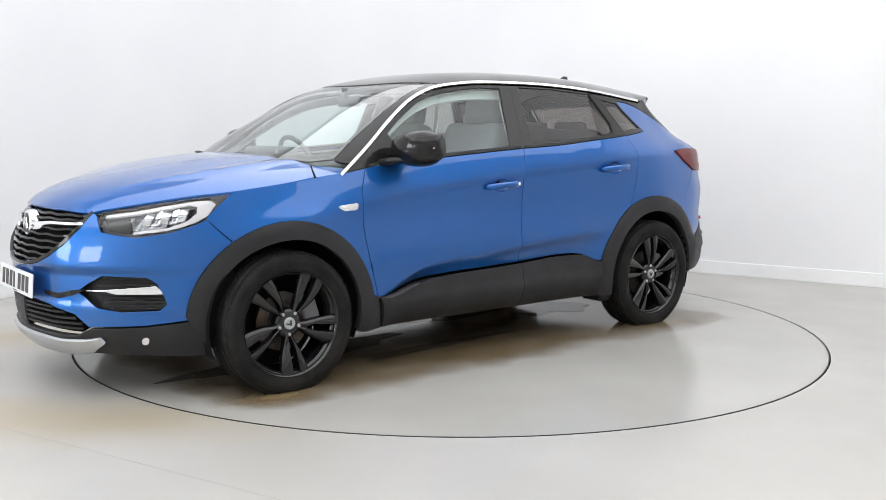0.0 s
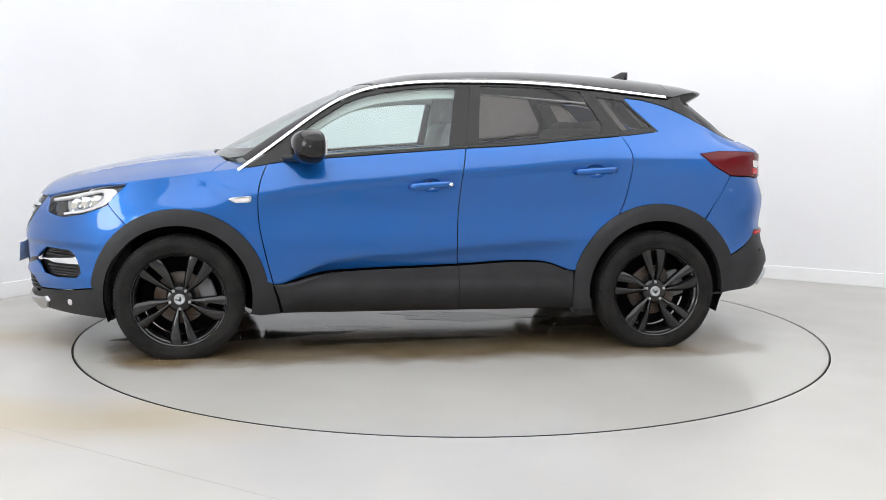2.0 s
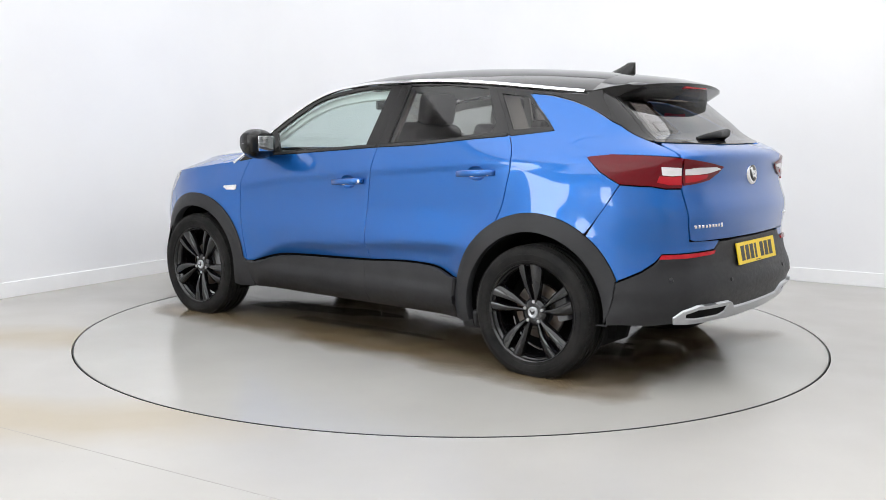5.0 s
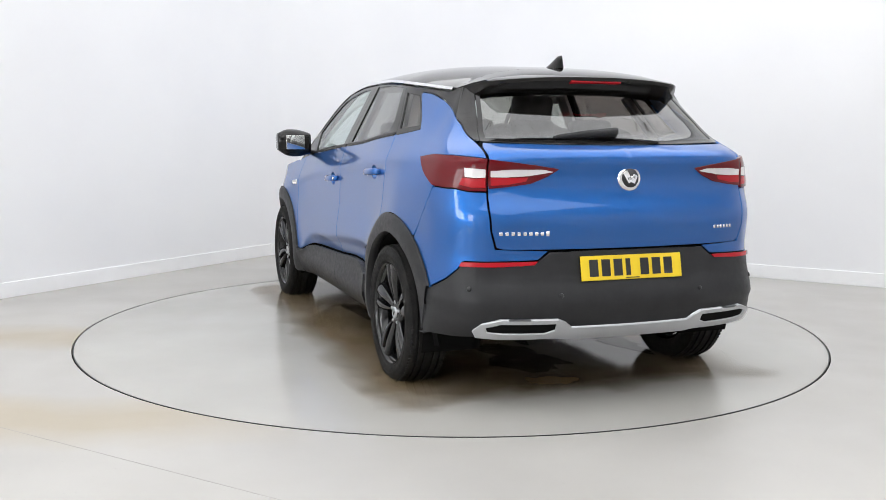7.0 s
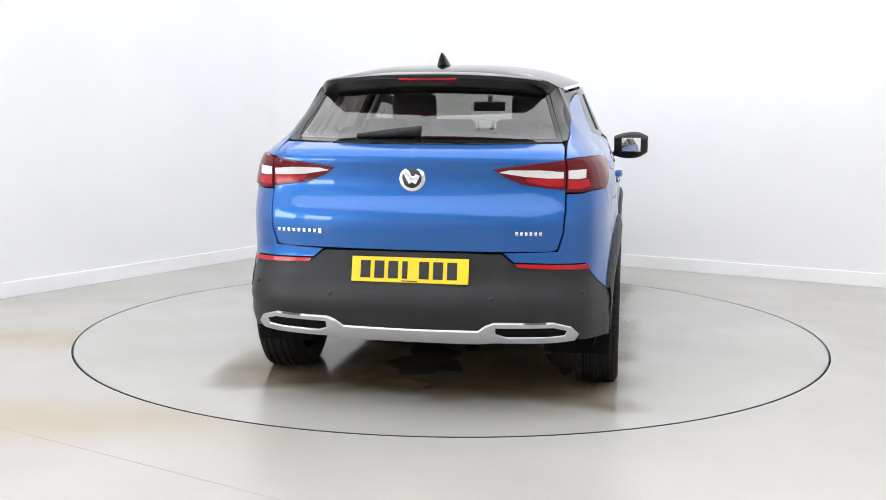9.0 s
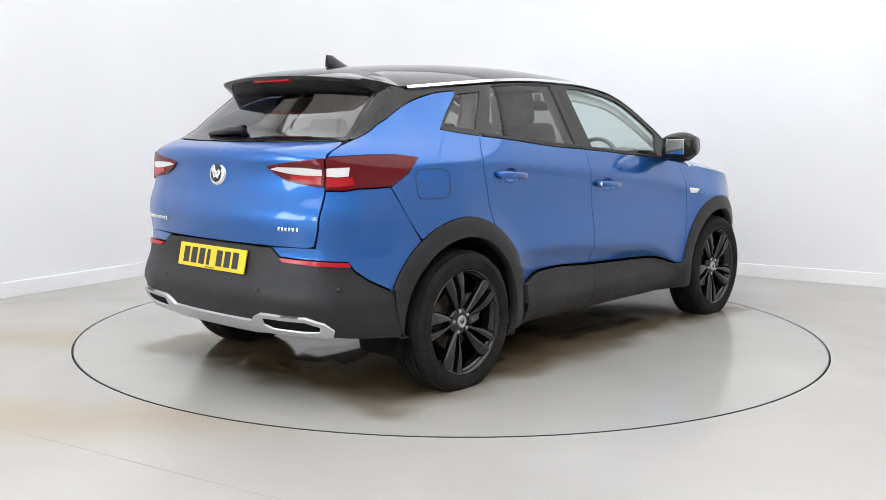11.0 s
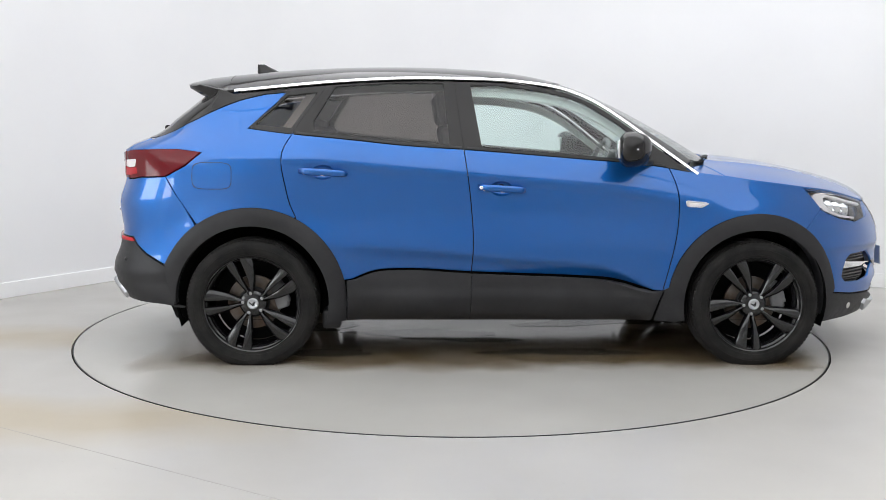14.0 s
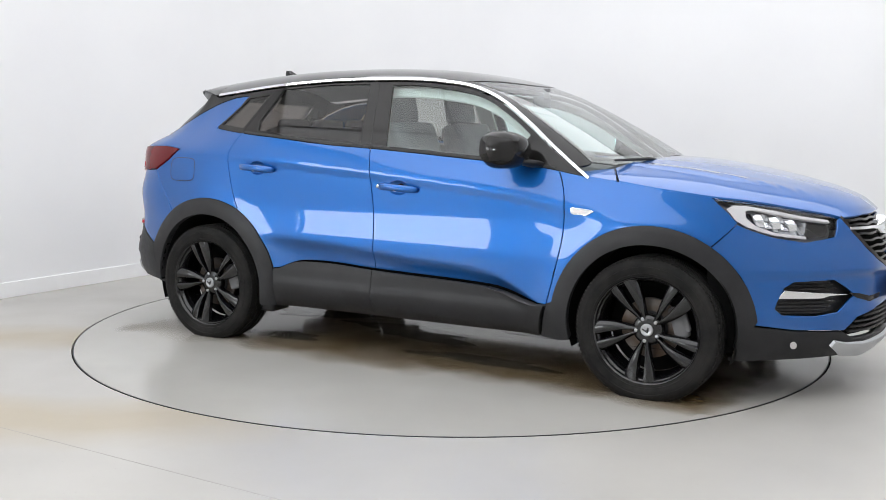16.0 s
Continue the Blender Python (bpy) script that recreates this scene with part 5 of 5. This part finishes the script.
def wheel_master(spin):
    """A wheel about its own hub, its face towards +y, its alloy turned by spin degrees; the tyre stands flat on the ground below."""
    w = new("wheel")
    turn = Matrix.Rotation(radians(spin), 4, "Y")
    bm = bmesh.new()
    lathe(bm, [(.240, .075), (.245, .088), (.264, .100), (.290, .107), (.315, .105), (.331, .096), (.340, .080), (.3455, .070),
               (.3465, .063), (.3385, .061), (.3385, .053), (.347, .051), (.3475, .030), (.3395, .028), (.3395, .018), (.3475, .016), (.3475, -.016), (.3395, -.018), (.3395, -.028), (.3475, -.030),
               (.347, -.051), (.3385, -.053), (.3385, -.061), (.3465, -.063), (.3455, -.070), (.340, -.080), (.331, -.096), (.315, -.105), (.290, -.107), (.264, -.100), (.245, -.088), (.240, -.075)], 96)
    for r, y in ((.268, .1022), (.300, .1068)):
        lathe(bm, [(r - .0015, y - .002), (r - .001, y + .0012), (r + .001, y + .0012), (r + .0015, y - .002)], 96)
    for k in range(96):
        for yy, tilt in ((.078, 24), (-.078, -24)):
            m = Matrix.Rotation(2 * math.pi * k / 96, 4, "Y") @ Matrix.Translation((.3385, yy, 0)) @ Matrix.Rotation(radians(tilt), 4, "X")
            bmesh.ops.create_cube(bm, size=1, matrix=m @ Matrix.Diagonal((.007, .026, .014, 1)))
    for v in bm.verts:
        sag = max(0.0, -v.co.z - HUB_REST)
        if sag > 0:
            v.co.z = -HUB_REST - .0005
        squash = float(smooth01((-v.co.z - .22) / .11)) * float(smooth01((.16 - abs(v.co.x)) / .12))
        v.co.y *= 1 + .05 * squash
    t = part("tyre", bm, TYRE, w, "worn black rubber tyre")
    t.data.set_sharp_from_angle(angle=radians(35))
    bm = bmesh.new()
    lathe(bm, [(.243, .084), (.2485, .0955), (.2525, .0975), (.2555, .094), (.252, .080), (.241, .078), (.230, .060), (.222, .030), (.216, -.04), (.224, -.07), (.238, -.085)], 96)
    rim = part("rim", bm, ALLOY, w, "gloss black alloy rim")
    rim.data.set_sharp_from_angle(angle=radians(50))
    # five pairs of blades: a narrow slot between the two of a pair, each flared towards the rim and swept a little to one side
    for g in range(5):
        for s in (-1, 1):
            bm = bmesh.new()
            a = radians(90 + 72 * g)
            rows = []
            for t_ in np.linspace(0, 1, 11):
                r = .046 + t_ * .204
                flare = min(1.0, max(0.0, (t_ - .06) / .80))
                slot = .003 + .010 * float(smooth01(t_ / .5))
                wide = .017 + (.050 if s > 0 else .040) * flare
                bend = -.030 * t_ ** 1.4
                i_, o_ = s * slot + bend, s * (slot + wide) + bend
                yf = .062 + .016 * math.sin(math.pi * min(1, t_ * .9)) + .012 * t_ + .012 * t_ ** 3
                ring = []
                for f_, dy in ((0, -.012), (.10, -.001), (.30, .002), (.62, -.001), (.92, -.009), (1, -.016), (1, -.036), (0, -.036)):
                    e_ = i_ + (o_ - i_) * f_
                    ring.append(bm.verts.new((r * math.cos(a) - e_ * math.sin(a), yf + dy, r * math.sin(a) + e_ * math.cos(a))))
                rows.append(ring)
            n = len(rows[0])
            for p, q in zip(rows, rows[1:]):
                for i in range(n):
                    bm.faces.new((p[i], p[(i + 1) % n], q[(i + 1) % n], q[i]))
            bm.faces.new(rows[0]), bm.faces.new(rows[-1])
            bmesh.ops.transform(bm, matrix=turn, verts=bm.verts)
            bmesh.ops.recalc_face_normals(bm, faces=bm.faces)
            sp = part("spoke", bm, ALLOY, w)
            sp.data.set_sharp_from_angle(angle=radians(38))
        bm = bmesh.new()
        a = radians(90 + 72 * g)
        lathe(bm, [(0, .013), (.0055, .013), (.0085, .010), (.0095, .004), (.0095, 0)], 6, "Y")
        bmesh.ops.transform(bm, matrix=turn @ Matrix.Translation((.054 * math.cos(a), .058, .054 * math.sin(a))), verts=bm.verts)
        part("wheel_bolt", bm, BOLT, w, smooth=False)
    bm = bmesh.new()
    lathe(bm, [(0, .066), (.045, .064), (.066, .060), (.074, .045), (.074, .02), (0, .02)], 40)
    part("hub", bm, ALLOY, w)
    bm = bmesh.new()
    lathe(bm, [(0, .072), (.019, .072), (.021, .074), (.026, .074), (.029, .071), (.030, .060)], 32)
    part("centre_cap", bm, SILVER, w, "silver wheel centre cap")
    bm = bmesh.new()
    for off, w_, h_, r_ in ((.008, .006, .030, 35), (-.007, .007, .02, -25), (0, .02, .005, 10)):
        box(bm, (w_, .002, h_), turn @ Matrix.Translation((off, .0735, 0)) @ Matrix.Rotation(radians(r_), 4, "Y"))
    part("cap_mark", bm, INK, w)
    bm = bmesh.new()
    lathe(bm, [(.082, .004), (.142, .004), (.142, -.016), (.082, -.016)], 64, close=True)
    d = part("brake_disc", bm, DISC, w, "worn steel brake disc")
    d.data.set_sharp_from_angle(angle=radians(35))
    bm = bmesh.new()
    lathe(bm, [(.0, .02), (.072, .018), (.082, .008), (.083, -.03)], 32)
    part("disc_hat", bm, BLACK_TRIM, w)
    bm = bmesh.new()
    box(bm, (.07, .05, .15), Matrix.Translation((-.135, .002, .04)) @ Matrix.Rotation(radians(18), 4, "Y"), .015)
    box(bm, (.03, .03, .10), Matrix.Translation((-.165, .012, .05)) @ Matrix.Rotation(radians(18), 4, "Y"), .008)
    part("brake_caliper", bm, INNER, w)
    bm = bmesh.new()
    lathe(bm, [(.217, -.07), (.16, -.075), (.05, -.07), (0, -.07)], 40)
    part("hub_back", bm, GAP, w)
    return w


def build_wheels(car):
    for sx, sy, spin in ((1, 1, 36), (1, -1, 25), (-1, 1, 0), (-1, -1, 12)):
        w = wheel_master(spin)
        w.matrix_basis = Matrix.Translation((HALF_BASE * sx, (.806 if sx > 0 else .798) * sy, HUB_REST)) @ Matrix.Rotation(0 if sy > 0 else math.pi, 4, "Z")
        w.parent = car


def underbody(car):
    # dark inner shell behind the gaps, wells cut out
    def cut(z0, z1, a0, a1, lift):
        border = [(a0, .37), (ax(-1.82, .37), .37), (ax(-1.77, z0), z0), (a1, z0), (a1, .80), (1.25, .90), (1.0, .95), (.8, z1), (a0, z1)]
        holes = []
        for cx in (-HALF_BASE, HALF_BASE):
            holes.append([(x, z) for x, z in flank([(cx + .40 * math.cos(t), max(z0 + .002, HUB_Z + .40 * math.sin(t))) for t in np.linspace(0, 2 * math.pi, 40)[:-1]])])
        return on_skin(border, holes, lift=lift, depth=0, gap=0, step=.06)
    d = cut(-.20 + .42, 1.0, A_REAR, 1.60, -.030)
    part_sheet("inner_shell", joined(d, flip_y(d)), GAP, car)
    d = on_skin([(1.60, .30), (A_FRONT, .30), (A_FRONT, .85), (1.60, .85)], lift=-.11, depth=0, gap=0, step=.06)
    part_sheet("nose_backing", joined(d, flip_y(d)), GAP, car)
    for x in (HALF_BASE, -HALF_BASE):
        for s in (1, -1):
            bm = bmesh.new()
            rows = []
            for t in np.linspace(-20, 200, 30):
                r = .402
                rows.append([bm.verts.new((x + r * math.cos(radians(t)), yy * s, HUB_Z + r * math.sin(radians(t)))) for yy in (.855, .60, .56)])
            c = bm.verts.new((x, .56 * s, HUB_Z))
            for p, q in zip(rows, rows[1:]):
                bm.faces.new((p[0], p[1], q[1], q[0]))
                bm.faces.new((p[1], p[2], q[2], q[1]))
                bm.faces.new((p[2], c, q[2]))
            bmesh.ops.recalc_face_normals(bm, faces=bm.faces)
            part("wheel_well", bm, GAP, car)
            # mud flap edge behind the wheel
    bm = bmesh.new()
    box(bm, (3.2, 1.08, .10), Matrix.Translation((0, 0, .27)), .03)
    box(bm, (1.66, 1.60, .10), Matrix.Translation((0, 0, .27)), .03)
    box(bm, (.40, 1.1, .12), Matrix.Translation((-1.80, 0, .40)), .03)
    box(bm, (.30, .8, .08), Matrix.Translation((1.80, 0, .28)), .03)
    for x in (-HALF_BASE, HALF_BASE):
        box(bm, (.09, 1.5, .09), Matrix.Translation((x, 0, .30)), .03)
    box(bm, (.5, .22, .12), Matrix.Translation((-1.65, -.35, .40)), .05)
    part("underbody", bm, GAP, car)
    for s in (1, -1):
        for x, y, z, size in ((-.925, .77, .235, (.10, .16, .10)),):
            bm = bmesh.new()
            box(bm, size, Matrix.Translation((x, y * s, z)), .02)
            part("air_deflector", bm, BLACK_TRIM, car)


def seat(car, x, y, name="front_seat"):
    s = new(name)
    s.parent = car
    bm = bmesh.new()
    box(bm, (.52, .50, .16), Matrix.Translation((x + .02, y, .66)) @ Matrix.Rotation(radians(-6), 4, "Y"), .06, 4)
    part("seat_cushion", bm, SEAT, s)
    bm = bmesh.new()
    box(bm, (.14, .48, .62), Matrix.Translation((x - .30, y, .98)) @ Matrix.Rotation(radians(-18), 4, "Y"), .055, 4)
    part("backrest", bm, SEAT, s)
    bm = bmesh.new()
    box(bm, (.10, .27, .19), Matrix.Translation((x - .43, y, 1.365)) @ Matrix.Rotation(radians(-10), 4, "Y"), .045, 4)
    h = part("headrest", bm, SEAT, s)
    for d in (-.06, .06):
        bm = bmesh.new()
        sweep(bm, [(x - .425, y + d, 1.30), (x - .40, y + d, 1.24)], .006, .006)
        part("headrest_post", bm, SILVER, s)
    return s


def interior(car):
    seat(car, .12, .37), seat(car, .12, -.37)
    s = new("rear_bench")
    s.parent = car
    bm = bmesh.new()
    box(bm, (.50, 1.30, .16), Matrix.Translation((-.62, 0, .68)), .06, 3)
    part("seat_cushion", bm, SEAT, s)
    bm = bmesh.new()
    box(bm, (.14, 1.28, .60), Matrix.Translation((-.97, 0, .96)) @ Matrix.Rotation(radians(-20), 4, "Y"), .05, 3)
    part("backrest", bm, SEAT, s)
    for y in (.36, 0, -.36):
        bm = bmesh.new()
        box(bm, (.09, .25, .13), Matrix.Translation((-1.085, y, 1.235)), .04, 3)
        part("headrest", bm, SEAT, s)
    # dashboard, wheel on the car's right
    bm = bmesh.new()
    box(bm, (.46, 1.40, .22), Matrix.Translation((.92, 0, .96)) @ Matrix.Rotation(radians(8), 4, "Y"), .07, 3)
    box(bm, (.16, .40, .09), Matrix.Translation((.74, -.37, 1.09)), .035, 3)
    part("dashboard", bm, INNER, car, "dark grey plastic dashboard")
    bm = bmesh.new()
    rows = []
    for k in range(40):
        b = 2 * math.pi * k / 40
        ring = []
        for j in range(8):
            c = 2 * math.pi * j / 8
            r = .180 + .015 * math.cos(c)
            ring.append(bm.verts.new((.015 * math.sin(c), r * math.cos(b), r * math.sin(b) * .97)))
        rows.append(ring)
    for k in range(40):
        p, q = rows[k], rows[(k + 1) % 40]
        for j in range(8):
            bm.faces.new((p[j], p[(j + 1) % 8], q[(j + 1) % 8], q[j]))
    box(bm, (.05, .13, .12), Matrix.Translation((.01, 0, -.01)), .02)
    box(bm, (.02, .34, .03), Matrix.Translation((.005, 0, 0)), .006)
    box(bm, (.02, .03, .17), Matrix.Translation((.005, 0, -.09)), .006)
    bmesh.ops.transform(bm, matrix=Matrix.Translation((.55, -.37, 1.03)) @ Matrix.Rotation(radians(24), 4, "Y"), verts=bm.verts)
    bmesh.ops.recalc_face_normals(bm, faces=bm.faces)
    part("steering_wheel", bm, INNER, car, "dark leather steering wheel")
    # headlining and inner pillars
    ys = lambda x: float(RAIL_Y(x)) - .05
    xs = np.linspace(.24, -1.45, 18)
    out = [(float(x), ys(x)) for x in xs]
    d = on_roof(out + [(x, -y) for x, y in out[::-1]], lift=-.05, step=.08, depth=0, gap=0)
    part_sheet("headlining", d, LINER, car)
    for mirror in (lambda q: q, flip_y):
        for x0, z0, x1, z1, w in ((-.235, 1.13, -.275, 1.49, .055), (-1.17, 1.24, -1.02, 1.45, .05)):
            p = on_skin(flank([(x0 + w, z0), (x1 + w, z1), (x1 - w, z1), (x0 - w, z0)]), lift=-.05, depth=.02, gap=0, step=.06)
            part_sheet("inner_pillar", mirror(p), LINER, car)
        edge = [(x, float(RAIL(x)) - .03) for x in np.linspace(.86, -.22, 20)]
        p = on_skin(flank(edge + [(x, z - .045) for x, z in edge[::-1]]), lift=-.05, depth=.02, gap=0, step=.05)
        part_sheet("roof_trim", mirror(p), LINER, car)
        belt_in = along(BELT, .80, -1.10, 14)
        p = on_skin(flank([(x, z + .005) for x, z in belt_in] + [(x, .95) for x, z in belt_in[::-1]]), lift=-.06, depth=.03, gap=0, step=.08)
        part_sheet("door_card", mirror(p), INNER, car)
    bm = bmesh.new()
    box(bm, (.62, 1.2, .02), Matrix.Translation((-1.45, 0, 1.14)), .006)
    part("parcel_shelf", bm, INNER, car)
    bm = bmesh.new()
    box(bm, (.025, .22, .065), Matrix.Translation((.42, 0, 1.405)), .012)
    box(bm, (.03, .03, .06), Matrix.Translation((.45, 0, 1.45)), .006)
    part("rear_view_mirror", bm, INNER, car)


def build_car():
    c = new("car")
    tagged(c, "metallic blue five-door family crossover with a black roof", "car")
    doors_f, doors_r, bonnet = body_panels(c)
    greenhouse(c, doors_f, doors_r)
    tailgate_and_tail(c)
    nose_parts(c)
    door_details(c, doors_f, doors_r)
    build_wheels(c)
    underbody(c)
    interior(c)
    return c


car = build_car()


def puddle(cx, cy, rx, ry, seed, turn=0.0):
    """A thin film of water with a wandering edge, in the car's plan."""
    rnd = random.Random(seed)
    ph = [rnd.uniform(0, 6.28) for _ in range(6)]
    bm = bmesh.new()
    ring, inner = [], []
    n = 90
    for k in range(n):
        t = 2 * math.pi * k / n
        r = 1 + .22 * math.sin(2 * t + ph[0]) + .16 * math.sin(3 * t + ph[1]) + .10 * math.sin(5 * t + ph[2]) + .07 * math.sin(9 * t + ph[3]) + .04 * math.sin(17 * t + ph[4])
        ring.append(bm.verts.new((rx * r * math.cos(t), ry * r * math.sin(t), 0)))
        inner.append(bm.verts.new((rx * r * math.cos(t) * .985, ry * r * math.sin(t) * .985, .0012)))
    for k in range(n):
        j = (k + 1) % n
        bm.faces.new((ring[k], ring[j], inner[j], inner[k]))
    bm.faces.new(inner)
    ob = from_bm("puddle", bm, WATER, smooth=False)
    ob.matrix_basis = pose(cx, cy, .0012, 0, 0, turn)
    return tagged(ob, "thin water puddle on the turntable under the car", "puddle", "puddles under the car")


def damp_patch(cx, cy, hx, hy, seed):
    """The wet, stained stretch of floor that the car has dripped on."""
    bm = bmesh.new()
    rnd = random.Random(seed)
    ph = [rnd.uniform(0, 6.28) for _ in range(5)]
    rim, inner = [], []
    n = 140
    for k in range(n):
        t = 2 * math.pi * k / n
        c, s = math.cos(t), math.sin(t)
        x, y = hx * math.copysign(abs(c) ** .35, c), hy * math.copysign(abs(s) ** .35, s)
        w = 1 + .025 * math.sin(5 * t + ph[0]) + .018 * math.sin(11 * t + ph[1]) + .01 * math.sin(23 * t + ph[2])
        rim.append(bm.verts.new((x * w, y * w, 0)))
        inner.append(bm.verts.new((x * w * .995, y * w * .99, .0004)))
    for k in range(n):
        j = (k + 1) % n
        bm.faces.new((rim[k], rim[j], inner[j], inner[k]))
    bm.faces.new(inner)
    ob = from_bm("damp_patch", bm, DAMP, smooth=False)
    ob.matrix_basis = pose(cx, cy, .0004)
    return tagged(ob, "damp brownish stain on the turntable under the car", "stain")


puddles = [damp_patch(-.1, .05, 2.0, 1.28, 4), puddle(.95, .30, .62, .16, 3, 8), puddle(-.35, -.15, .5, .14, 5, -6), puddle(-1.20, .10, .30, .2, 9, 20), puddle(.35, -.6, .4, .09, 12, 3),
           puddle(.2, .55, .5, .07, 14, 2), puddle(-1.0, -.62, .28, .09, 17, 10)]


# ---------------------------------------------------------------- what turns
def motions():
    rows = [(t, Matrix.Rotation(radians(heading(t)), 4, "Z")) for t in sorted(UNEVEN)]
    walk(table, rows)
    shift = Matrix.Translation((*CAR_ON_TABLE, 0))
    walk(car, [(t, m @ shift) for t, m in rows])
    for w in puddles:
        base = w.matrix_basis.copy()
        walk(w, [(t, m @ shift @ base) for t, m in rows])


motions()
